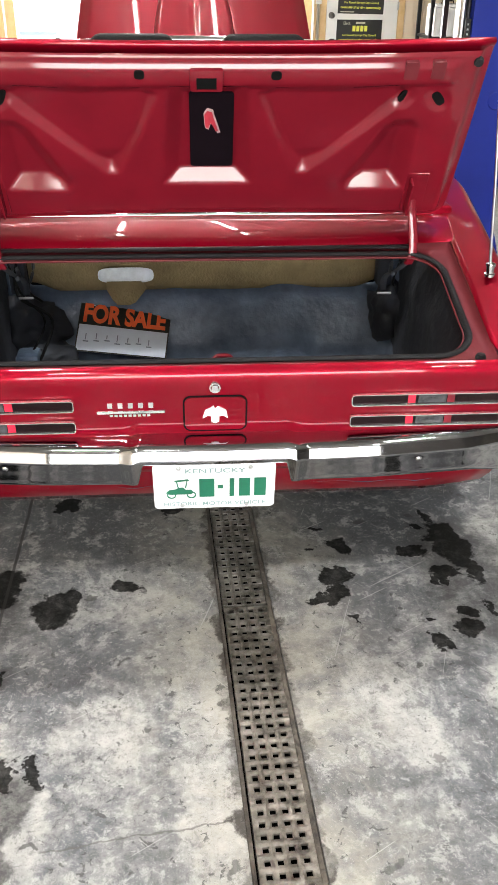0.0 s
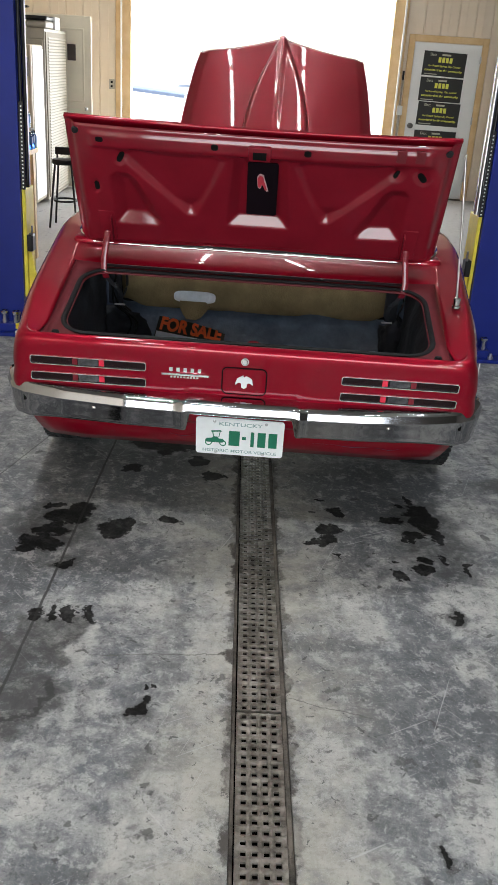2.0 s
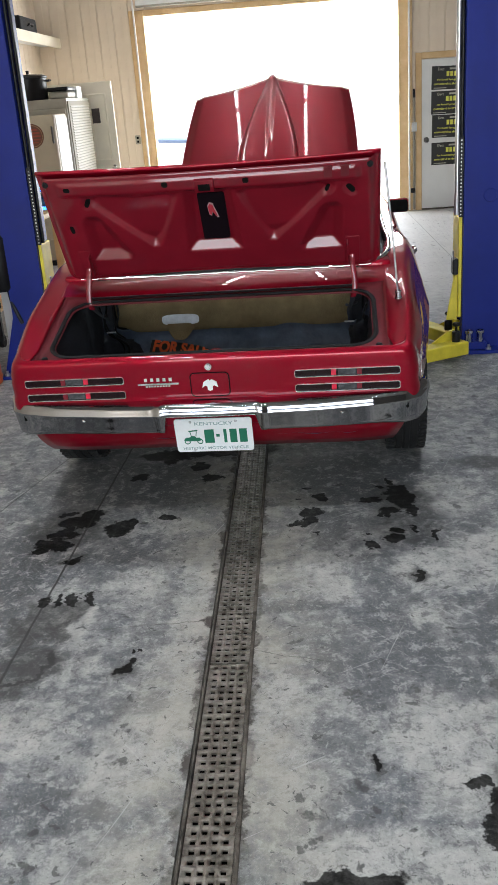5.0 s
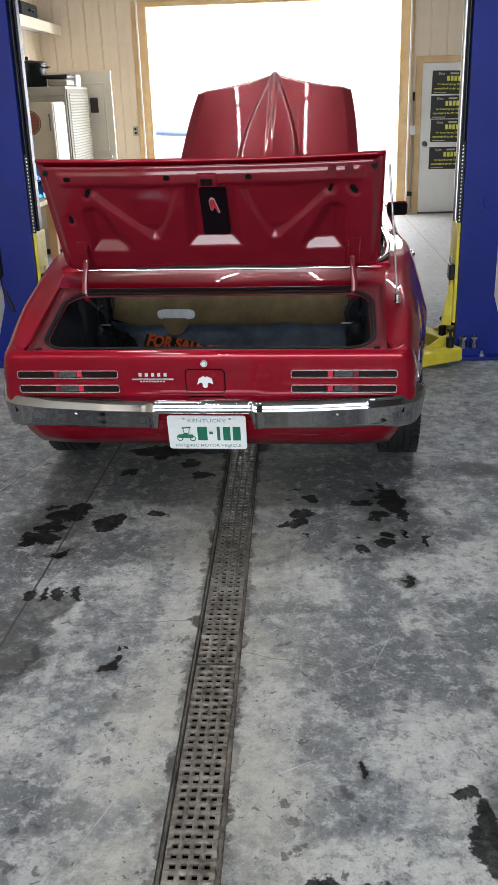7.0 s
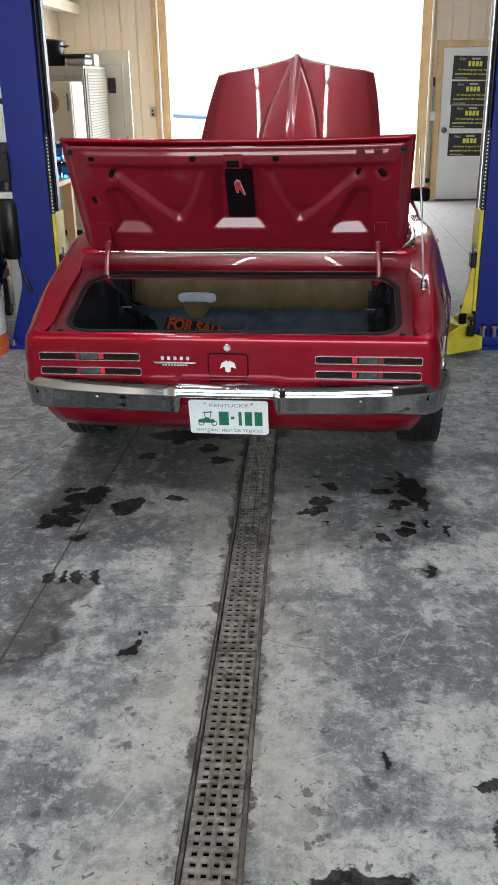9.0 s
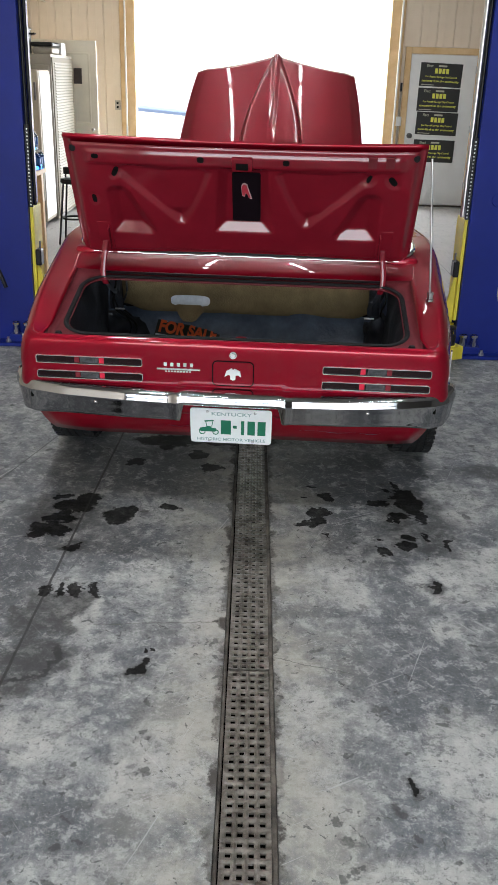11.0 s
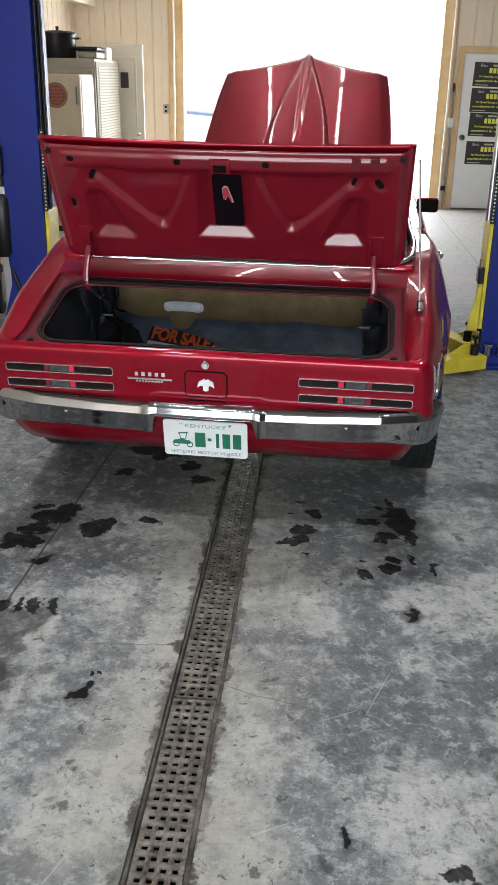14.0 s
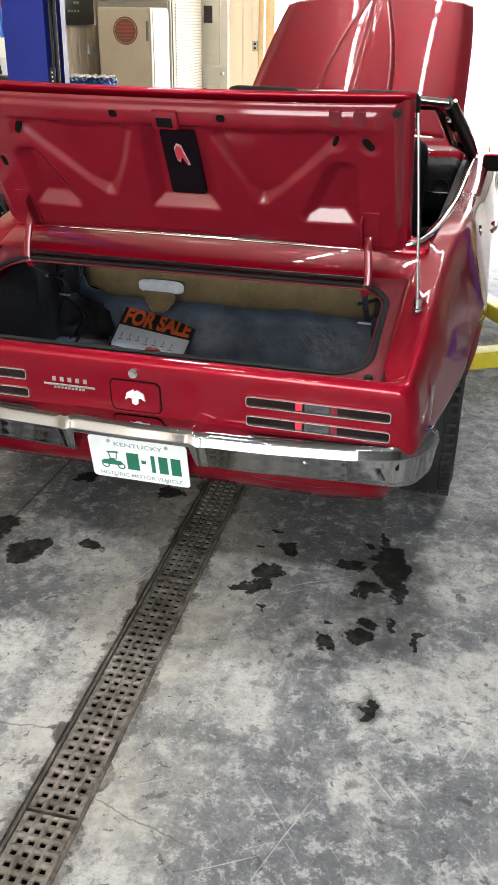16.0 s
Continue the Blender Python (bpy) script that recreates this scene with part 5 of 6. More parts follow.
leaf = thing("panel_door_leaf", Matrix.Translation((-1.935, 8.75, 0)), "cream panelled door standing open with a brass knob", "door")
part("leaf", box(-.86, 0, 0, .04, .01, 1.985, .004), CREAM, leaf)
for z0, z1 in ((.2, .85), (1.02, 1.85)):
    for x0, x1 in ((-.78, -.47), (-.39, -.08)):
        bm = bmesh.new()
        o_, i_ = rrect((x0 + x1) / 2, (z0 + z1) / 2, (x1 - x0) / 2, (z1 - z0) / 2, .01, 2), rrect((x0 + x1) / 2, (z0 + z1) / 2, (x1 - x0) / 2 - .03, (z1 - z0) / 2 - .03, .01, 2)
        grid([[(x, -.001, z) for x, z in o_], [(x, -.007, z) for x, z in rrect((x0 + x1) / 2, (z0 + z1) / 2, (x1 - x0) / 2 - .012, (z1 - z0) / 2 - .012, .01, 2)], [(x, -.001, z) for x, z in i_]], bm, close_v=True)
        part("panel_moulding", bm, CREAM, leaf, "", 30)
part("knob", lathe([(0, -.06), (.02, -.055), (.026, -.04), (.016, -.025), (.012, 0)], 16, "y", center=(-.065, 0, .95)), CHROME, leaf, "bright round knob", 60)
part("notice", box(-.285, -.185, -.012, -.001, 1.49, 1.67, .003), PLAQUE, leaf, "small dark plaque")

cab = thing("steel_locker", Matrix.Translation((-2.215, 7.44, 0)), "tall warm grey steel cabinet with louvred sunlit side", "cabinet")
part("carcass", box(-.80, 0, 0, 1.19, .03, 1.80, .008), CABINET_GREY, cab)
part("side_panel", box(.0005, .012, .03, 1.16, .06, 1.77, .003), LOUVRE_SHADE, cab, "backing of the louvred side, coloured darker for the slats' shade")
me = None
for i in range(53):
    bm = prism([(0, 0), (.002, -.001), (.009, -.016), (.009, -.020), (0, -.021)], -.48, .48, m=pose(0, 0, 0, 90, 0, 0))
    if me is None:
        lv = part("louvre", bm, LOUVRE, cab)
        me = lv.data
    else:
        bm.free()
        lv = new("louvre", me)
        lv.parent = cab
    lv.location = (.012, .60, 1.72 - .031 * i)
part("top_rail", box(-.80, .002, -.006, .002, 1.70, 1.80, .003), CABINET_GREY, cab)
part("front_door", box(-.77, -.02, -.018, -.001, .08, 1.69, .006), CABINET_GREY, cab)
for x, y, r, h, nm in ((-.47, .25, .20, .29, "stock_pot"),):
    o = thing(nm, Matrix.Translation((-2.215 + x, 7.44 + y, 1.801)), "large black enamel pot with lid on the cabinet", "pot")
    part("vessel", lathe([(0, 0), (r * .97, 0), (r, .01), (r * 1.02, h * .82), (r * 1.08, h * .84), (r * 1.08, h * .88), (r * .9, h * .95), (0, h)], 32), BLACK, o, "", 50)
    part("knob", lathe([(0, .04), (.02, .035), (.015, 0)], 12, center=(0, 0, h)), BLACK, o, "", 60)
    for sx in (-1, 1):
        part("handle", tube([(sx * r * 1.0, -.05, h * .7), (sx * (r + .05), -.04, h * .72), (sx * (r + .05), .04, h * .72), (sx * r, .05, h * .7)], .009, 8), BLACK, o)
o = thing("roasting_pan", Matrix.Translation((-2.215 - .15, 7.44 + .40, 1.801)), "grey covered roasting pan on the cabinet", "pan")
part("pan_body", box(-.10, .13, -.2, .2, 0, .08, .03, 3), CABINET_GREY, o, "", 50)
part("pan_lid", box(-.11, .14, -.21, .21, .081, .125, .018, 3), BLACK, o, "", 50)
o = thing("white_carton", Matrix.Translation((-2.215 - .055, 7.44 + .75, 1.801)), "small white carton on the cabinet", "box")
part("carton_body", box(-.05, .05, -.12, .12, 0, .13, .004), WHITE_PAINT, o)

fr = thing("refrigerator", Matrix.Translation((-2.235, 6.87, 0)), "beige upright refrigerator with a round sticker", "refrigerator")
part("carcass", box(-.555, 0, .05, .55, .06, 1.64, .02, 3), BEIGE, fr, "", 50)
dr = part("fridge_door", box(-.555, 0, -.012, .046, .30, 1.64, .02, 3), BEIGE, fr, "", 50)
part("handle", box(-.045, -.025, -.04, -.012, 1.34, 1.52, .006), DARK_STEEL, dr, "slim dark metal handle")
part("kick_panel", box(-.535, -.02, .06, .10, .0, .06, .004), BLACK, fr)
# sunlight on this side is put in as a white sheet over the beige
part("painted_sunlit_side", box(.0005, .004, .06, .54, .10, 1.60), WHITE_PAINT, fr, "white sheet giving the beige side its sunlit look")
stk = part("round_sticker", lathe([(0, -.0135), (.125, -.0135), (.127, -.0122)], 40, "y", center=(-.265, 0, 1.43)), mat("sticker_brown", (0.16, .06, .035), .5, 0, .2, 30), dr, "round brown printed sticker")
bm = lathe([(.108, -.0145), (.114, -.0145), (.114, -.0137), (.108, -.0137)], 40, "y", center=(-.265, 0, 1.43))
part("sticker_ring", bm, mat("sticker_tan", (.45, .28, .14), .5, 0, .1, 30), stk, "tan ring")
bars_m = Matrix.Translation((-.265, -.0137, 1.43)) @ pose(0, 0, 0, 90, 0, 0)
bm = bmesh.new()
for x0, x1, y0, y1 in ((-.06, .06, .055, .075), (-.085, .085, .02, .04), (-.09, .09, -.012, .006), (-.085, .085, -.045, -.03), (-.06, .06, -.075, -.06)):
    add_box(bm, x0, x1, y0, y1, .0, .001)
part("sticker_bar", bm, mat("sticker_red", (.33, .06, .035), .5, 0, .1, 30), stk, "red printed bars", None, bars_m)

ds = thing("black_wall_sign", Matrix.Translation((LEFT_X + .0145, 6.95, 1.72)) @ pose(0, 0, 0, 90, 0, 90), "black printed tin sign hanging on the boards", "sign")
part("tin", prism(rrect(0, 0, .42, .245, .01, 3), 0, .008), SIGN_BLACK, ds)
bars(ds, "script_bar", [(-.30, -.12, -.01, .03), (-.10, .05, -.06, -.035)], SIGN_GREY, .0081, .0095)
bars(ds, "text_bar", [(-.24 + .075 * q, -.19 + .075 * q, -.13, -.11) for q in range(4)], SIGN_GREY, .0081, .0095)
part("hem", box(-.42, .42, -.262, -.246, 0, .03, .003), STEEL, ds, "grey lower hem")
ou = thing("wall_outlet", Matrix.Translation((LEFT_X + .0145, 7.22, 1.245)), "small white outlet cover on the tan boards", "electrical box")
part("cover", box(0, .02, -.055, .055, -.045, .045, .004), WHITE_PAINT, ou)
wb = thing("workbench", Matrix.Translation((-2.0, 4.3, 0)), "plywood topped workbench behind the lift column", "workbench")
part("top", box(-.45, .31, -.78, .32, .845, .885, .006), PINE, wb)
for x in (-.40, .25):
    for y in (-.72, .26):
        part("leg", box(x - .035, x + .035, y - .035, y + .035, 0, .845, .004), PINE, wb)
part("lower_shelf", box(-.42, .27, -.70, .24, .22, .25, .004), PINE, wb)


def water_pack(x, y, z):
    p = thing("water_bottle_pack", Matrix.Translation((x, y, z)) @ Matrix.Diagonal((1, 1, .70, 1)), "shrink-wrapped pack of water bottles on the bench", "water bottles")
    for i in range(5):
        for j in range(3):
            b = part("bottle", lathe([(0, 0), (.030, .0), (.032, .01), (.030, .07), (.032, .08), (.032, .13), (.022, .175), (.012, .19), (.012, .205), (0, .206)], 14, center=(-.14 + .07 * i, -.07 + .07 * j, 0)), BLUE_BOTTLE, p, "blue-tinted bottle", 50)
            part("cap", lathe([(.014, .188), (.014, .206), (.012, .209), (0, .209)], 12, center=(-.14 + .07 * i, -.07 + .07 * j, 0)), WHITE_PAINT, b, "white cap", 50)
            part("band", lathe([(.0325, .060), (.0325, .135)], 14, center=(-.14 + .07 * i, -.07 + .07 * j, 0)), BLUE_PLASTIC, b, "blue label band", 60)
    return p


water_pack(-1.853, 4.46, .885)
water_pack(-1.895, 4.45, 1.0315)
o = thing("bar_stool", Matrix.Translation((-1.765, 6.08, 0)) @ Matrix.Diagonal((.78, .85, .9, 1)), "black metal stool with a round seat", "stool")
part("seat", lathe([(0, .66), (.15, .66), (.16, .68), (.15, .71), (0, .715)], 24), BLACK, o, "", 50)
part("backrest", box(-.15, .15, .13, .16, .74, .82, .012), BLACK, o)
for sx in (-1, 1):
    part("back_post", tube([(sx * .12, .13, .66), (sx * .12, .145, .81)], .012, 8), BLACK, o)
    for sy in (-1, 1):
        part("leg", tube([(sx * .10, sy * .10, .66), (sx * .17, sy * .17, 0.0)], .013, 8), BLACK, o)
part("ring", lathe([(.135, .27), (.15, .27), (.15, .29), (.135, .29), (.135, .27)], 24), BLACK, o, "", 50)

# ---- two-post lift ----


def lift_post(sign, label):
    p = thing("lift_post", Matrix.Translation((0 if sign > 0 else .068, 2.44, 0)) @ (Matrix() if sign > 0 else Matrix.Translation((-1.5, 0, 0)) @ pose(0, 0, 0, 0, .4, 0) @ Matrix.Translation((1.5, 0, 0))), label, "car lift", "posts of the car lift")
    xi, xo, d = sign * 1.395, sign * 1.625, .27
    X = lambda a, b: (min(a, b), max(a, b))
    k_ = sign * .012
    bm = prism([(xi, 0), (xo, 0), (xo, d), (xi, d), (xi, d - .06), (xi + k_, d - .06), (xi + k_, d - .012), (xo - k_, d - .012), (xo - k_, .012), (xi + k_, .012), (xi + k_, .06), (xi, .06)], .02, 3.7)
    bmesh.ops.recalc_face_normals(bm, faces=bm.faces)
    col = part("column", bm, BLUE, p, "blue folded steel column")
    if sign > 0:
        part("inspection_cap", lathe([(0, -.004), (.038, -.004), (.042, 0)], 24, "y", center=(sign * 1.555, 0, .985)), BLUE, col, "blue round cap", 20)
    base = part("base_plate", box(*X(sign * 1.36, sign * 1.74), -.10, .40, 0, .022, .004), BLUE, p, "blue base plate")
    for bx in (1.40, 1.555, 1.70):
        for by in (-.07, .36):
            part("anchor_bolt", lathe([(.018, .022), (.018, .036), (.009, .036), (.009, .055), (0, .055)], 8, center=(sign * bx, by, 0)), STEEL, base, "zinc anchor bolt")
    part("gusset", prism([(sign * 1.625, .022), (sign * 1.735, .022), (sign * 1.625, .40)], .0, .012, m=Matrix.Translation((0, .012, 0)) @ pose(0, 0, 0, 90, 0, 0)), BLUE, p)
    part("gusset", prism([(sign * 1.625, .022), (sign * 1.735, .022), (sign * 1.625, .40)], .0, .012, m=Matrix.Translation((0, .27, 0)) @ pose(0, 0, 0, 90, 0, 0)), BLUE, p)
    hold = part("adapter_holder", box(*X(sign * 1.40, sign * 1.545), -.065, -.001, .023, .07, .004), BLUE, p)
    for bx in (1.438, 1.507):
        part("height_adapter", lathe([(0, .03), (.024, .03), (.024, .125), (.027, .128), (.027, .145), (.018, .147), (.018, .135), (0, .135)], 18, center=(sign * bx, -.035, 0)), CHROME, hold, "bright steel height adapter", 50)
    # carriage, latch ladder, cylinder rod
    car_ = part("carriage", box(*X(sign * 1.372, sign * 1.394), .03, .24, .22, .86, .004), YELLOW, p, "yellow lift carriage")
    part("carriage_core", box(*X(sign * 1.41, sign * 1.60), .03, .24, .25, .84, .004), YELLOW, car_)
    part("carriage_web", prism([(sign * 1.372, .20), (sign * 1.372, .60), (sign * 1.305, .20)], .02, .04, m=pose(0, .10, 0, 90, 0, 0)), YELLOW, car_)
    latch_ = part("latch_box", box(*X(sign * 1.335, sign * 1.372), .02, .10, .50, .60, .008), BLACK, car_, "black latch box")
    part("latch_lever", tube([(sign * 1.345, .03, .58), (sign * 1.338, .022, .63), (sign * 1.338, .018, .655)], .006, 8), STEEL, latch_)
    lad = part("latch_ladder", box(*X(sign * 1.368, sign * 1.394), .018, .034, .86, 1.34, .002), BLACK, p, "black latch ladder")
    me_ = None
    for k in range(22):
        if me_ is None:
            h = part("ladder_slot", box(-.004, .004, -.002, 0, -.004, .004), STEEL, lad, "bright slot")
            me_ = h.data
        else:
            h = new("ladder_slot", me_)
            h.parent = lad
        h.location = (sign * 1.379, .0175, .875 + .021 * k)
    part("cylinder_rod", tube([(sign * 1.362, .06, .87), (sign * 1.362, .06, 3.6)], .016 if sign > 0 else .009, 12), STEEL if sign > 0 else BLACK, p, "bright hydraulic rod" if sign > 0 else "black hydraulic line", 60)
    part("hose", tube([(sign * 1.385, .05, .9), (sign * 1.385, .05, 3.6)], .010, 8), BLACK, p, "black hydraulic hose", 60)
    # arms
    for sy, reach in ((-1, .42), (1, .62)):
        ang = -sign * sy * (28 if sy < 0 else 62)
        m = Matrix.Translation((sign * 1.33, .10 + sy * .03 - (.24 if sy < 0 else 0), -.085)) @ pose(0, 0, 0, 0, 0, ang)
        arm = part("swing_arm", box(*X(.06 * sign, -sign * reach), -.055, .055, .115, .20, .008), YELLOW, p, "yellow swing arm", None, m)
        part("arm_gusset", prism([(sign * .05, .20), (-sign * .16, .20), (-sign * .03, .262), (sign * .05, .268)], -.052, -.040, m=pose(0, 0, 0, 90, 0, 0)), YELLOW, arm)
        part("inner_arm", box(*X(-sign * reach, -sign * (reach + .22)), -.04, .04, .125, .205, .006), YELLOW, arm)
        part("lift_pad", lathe([(.055, .206), (.06, .21), (.06, .235), (.045, .24), (0, .24)], 20, center=(-sign * (reach + .18), 0, 0)), RUBBER, arm, "black rubber lift pad", 50)
        part("arm_pin", lathe([(.026, .20), (.026, .262), (.018, .268), (0, .268)], 14, center=(0, 0, 0)), BLACK, arm, "black pivot pin", 50)
        part("arm_knob", lathe([(.008, .268), (.008, .295), (.020, .30), (.026, .312), (.020, .322), (0, .324)], 12, center=(0, 0, 0)), BLACK, arm, "black knob", 50)
    return p


lift_post(1, "blue two-post lift column with yellow carriage, bolted to the floor")
lift_post(-1, "blue two-post lift column with yellow carriage and hydraulic pump")

pu = thing("hydraulic_pump", Matrix.Translation((-1.598, 2.50, 0)) @ pose(0, 0, 0, 0, .4, 0), "black electric hydraulic pump bolted to the lift column", "pump")
part("reservoir", lathe([(0, .57), (.07, .575), (.085, .60), (.085, .92), (.075, .945), (0, .95)], 28), BLACK, pu, "black oil reservoir", 50)
part("valve_block", box(-.06, .07, -.05, .05, .951, 1.00, .006), STEEL, pu, "steel valve block")
motor = part("motor", lathe([(0, 1.001), (.068, 1.001), (.068, 1.27), (.055, 1.29), (0, 1.292)], 28), BLACK, pu, "black electric motor", 50)
part("switch_box", box(-.05, .05, -.105, -.066, 1.06, 1.24, .01), BLACK, motor)
part("release_lever", tube([(-.06, -.03, .97), (-.12, -.06, .935)], .006, 8), STEEL, pu)
part("lever_ball", lathe([(0, -.014), (.010, -.010), (.014, 0), (.010, .010), (0, .014)], 14, center=(-.125, -.063, .93)), LENS_RED, pu, "red lever ball", 60)
part("bracket", box(.04, .10, -.02, .02, .70, 1.2, .004), BLACK, pu)
part("return_hose", tube(spline([(.03, -.02, .60), (.05, -.05, .50), (.08, -.06, .42), (.10, -.06, .36)], 5), .014, 8), BLACK, pu, "", 60)
for nm, mt, pts in (("air_hose", BLUE_HOSE, [(-1.67, 2.56, 2.75), (-1.69, 2.56, 2.4), (-1.722, 2.56, 2.14), (-1.712, 2.56, 1.83), (-1.711, 2.56, 1.55), (-1.706, 2.56, 1.47)]),
                    ("air_line", RED_HOSE, [(-2.05, 2.6, 2.02), (-1.92, 2.55, 1.88), (-1.76, 2.5, 1.748), (-1.635, 2.5, 1.598), (-1.60, 2.5, 1.56)])):
    h = thing(nm, Matrix.Translation((.09, 0, 0)), ("blue air hose hanging beside the lift column" if mt is BLUE_HOSE else "red air hose strung to the lift column"), "hose")
    part("hose", tube(spline(pts, 8), .013 if mt is BLUE_HOSE else .010, 10), mt, h, "", 60)
    if mt is BLUE_HOSE:
        part("coupler", box(-1.728, -1.684, 2.54, 2.58, 1.37, 1.475, .008), CREAM, h, "pale fitting")
        for x_, z in ((-1.722, 2.10), (-1.712, 1.66), (-1.711, 1.50)):
            part("strap", tube([(x_ - .008, 2.57, z + .05), (x_ + .03, 2.57, z + .025), (x_ + .10, 2.57, z - .01)], .012, 8, flat=(.004, .016)), BLACK, h, "black strap")

wc = thing("white_wall_board", Matrix.Translation((-1.70, 2.98, 0)), "tall white board standing behind the lift column", "board")
part("sheet", box(-.10, .13, 0, .03, .02, 2.7, .004), WHITE_PAINT, wc)
part("edge_batten", box(.13, .145, 0, .04, .02, 2.7, .003), CABINET_GREY, wc, "grey edge strip")
part("timber_post", box(-.30, -.13, .03, .11, 1.64, 3.2, .006), mat("dark_timber", (.13, .09, .05), .8, 0, .3, 6, .3, 30), wc, "dark timber post")
for k in range(9):
    part("panel_hole", lathe([(0, -.0015), (.008, -.0015), (.009, 0)], 10, "y", center=(.085, 0, .22 + .11 * k)), DARK, wc, "", 60)
pg = thing("tool_board", Matrix.Translation((-2.17, 3.29, 0)), "white pegboard with hand tools behind the lift column", "pegboard")
part("sheet", box(-.18, .36, 0, .018, .40, 1.66, .004), WHITE_PAINT, pg)
part("rail", box(-.18, .36, -.012, .0, 1.62, 1.66, .003), STEEL, pg, "steel hanging rail")
for x_, z_, n_, mt_ in ((-.10, 1.56, .34, STEEL), (.02, 1.58, .40, STEEL), (.11, 1.50, .26, BLACK)):
    w_ = thing("hand_tool", Matrix.Translation((-2.17 + x_, 3.275, z_)) @ pose(0, 0, 0, 0, 12 if x_ < 0 else -9, 0), "long-handled hand tool hung on the pegboard", "hand tool", "tools on the board")
    part("shaft", tube([(0, 0, 0), (.004, 0, -n_ * .5), (0, 0, -n_)], .007, 8), mt_, w_, "", 60)
    part("head", lathe([(0, .018), (.016, .014), (.02, 0), (.014, -.016), (0, -.02)], 12, "y", center=(0, 0, .012)), mt_, w_, "", 60)
yh = thing("yellow_hose", Matrix.Translation((-2.10, 3.25, 0)), "thin yellow hose looped over the pegboard", "hose")
part("hose", tube(spline([(-.10, 0, 2.35), (-.06, 0, 2.10), (-.045, 0, 1.90), (-.07, 0, 1.76), (-.10, 0, 1.68), (-.13, 0, 1.60)], 6), .008, 8), YELLOW, yh, "", 60)
part("coupler", lathe([(0, 0), (.014, 0), (.016, .03), (.010, .05), (0, .05)], 12, center=(-.13, 0, 1.555)), STEEL, yh, "steel coupler", 60)
fn = thing("oil_funnel", Matrix.Translation((-1.84, 2.63, .0)), "grey plastic drain pan leaning on the tool cart", "drain pan")
part("pan", lathe([(.03, .70), (.05, .71), (.14, .80), (.15, .83), (.14, .832), (.045, .72), (.03, .71)], 28), CABINET_GREY, fn, "", 60)
part("spout", tube([(0, 0, .71), (.01, 0, .60), (.03, 0, .40), (.03, 0, .0)], .022, 10), CABINET_GREY, fn, "", 60)
ct = thing("tool_cart", Matrix.Translation((-2.13, 3.05, 0)), "black tool cart crowded with small tools", "tool cart")
part("drawer_case", box(-.32, .20, -.20, .20, .36, .62, .01), RUBBER, ct, "black drawer case")
for z in (.30, .62, .98):
    part("tray", box(-.34, .22, -.22, .22, z, z + .06, .01), RUBBER, ct)
for x in (-.31, .19):
    for y in (-.19, .19):
        part("post", box(x - .02, x + .02, y - .02, y + .02, .05, 1.04, .004), BLACK, ct)
        part("caster", lathe([(0, -.02), (.045, -.02), (.05, 0), (.045, .02), (0, .02)], 16, "x", center=(x, y, .05)), RUBBER, ct, "", 50)
for nm, x, y, z, mt, bx in (("tool_case", -.06, -.10, 1.04, RUBBER, (.13, .09, .17)), ("white_carton", .10, -.1, 1.04, WHITE_PAINT, (.06, .05, .09)), ("black_bin", -.05, -.05, .68, RUBBER, (.2, .13, .17)), ("spray_box", -.24, -.12, 1.04, BLUE_PLASTIC, (.04, .04, .14))):
    o = thing(nm, Matrix.Translation((-2.13 + x, 3.05 + y, z + .0005)), "small workshop item on the tool cart", nm.replace("_", " "))
    part("item_body", box(-bx[0], bx[0], -bx[1], bx[1], 0, bx[2] * 1.4, .012), mt, o)
    part("item_lid", box(-bx[0] * 1.03, bx[0] * 1.03, -bx[1] * 1.03, bx[1] * 1.03, bx[2] * 1.4, bx[2] * 1.5, .006), mt, o)

bk = thing("oil_drum", Matrix.Translation((-1.815, 2.26, 0)), "white and orange oil pail with a round emblem", "pail")
part("drum_body", lathe([(0, .002), (.165, .002), (.175, .012), (.175, .04), (.180, .045), (.180, .055), (.175, .06), (.175, .14)], 40), BUCKET_ORANGE, bk, "orange lower band", 40)
part("drum_upper", lathe([(.1752, .14), (.176, .36), (.182, .365), (.182, .38), (.17, .385), (0, .385)], 40), WHITE_PAINT, bk, "white upper band", 40)
bm = bmesh.new()
bm2 = bmesh.new()
bm3 = bmesh.new()
for rad, bmx, off in ((.128, bm2, .0018), (.118, bm, .003)):
    c = bmx.verts.new((.176 + off + .002, 0, .225))
    ringv = []
    for k in range(40):
        a = 2 * math.pi * k / 40
        s = rad * math.cos(a)
        th = s / .178
        ringv.append(bmx.verts.new(((.177 + off) * math.cos(th), (.177 + off) * math.sin(th), .225 + rad * math.sin(a))))
    for k in range(40):
        bmx.faces.new((c, ringv[k], ringv[(k + 1) % 40]))
for k in range(4):
    th0 = (-.075 + .040 * k) / .178
    q = [bm3.verts.new((.1835 * math.cos(t), .1835 * math.sin(t), z)) for t, z in ((th0, .20), (th0 + .16, .20), (th0 + .16, .275), (th0, .275))]
    bm3.faces.new(q)
em = pose(0, 0, 0, 0, 0, -86)
part("emblem_ring", bm2, SIGN_BLACK, bk, "dark ring", 180, em)
part("emblem_disc", bm, BUCKET_ORANGE, bk, "orange disc", 180, em)
part("emblem_bar", bm3, SIGN_BLACK, bk, "dark bars", None, em)
bg = thing("bin_bag", Matrix.Translation((-1.845, 2.24, .386)), "crumpled black plastic bag lying on the oil pail", "plastic bag")
bm = bmesh.new()
bmesh.ops.create_icosphere(bm, subdivisions=5, radius=1)
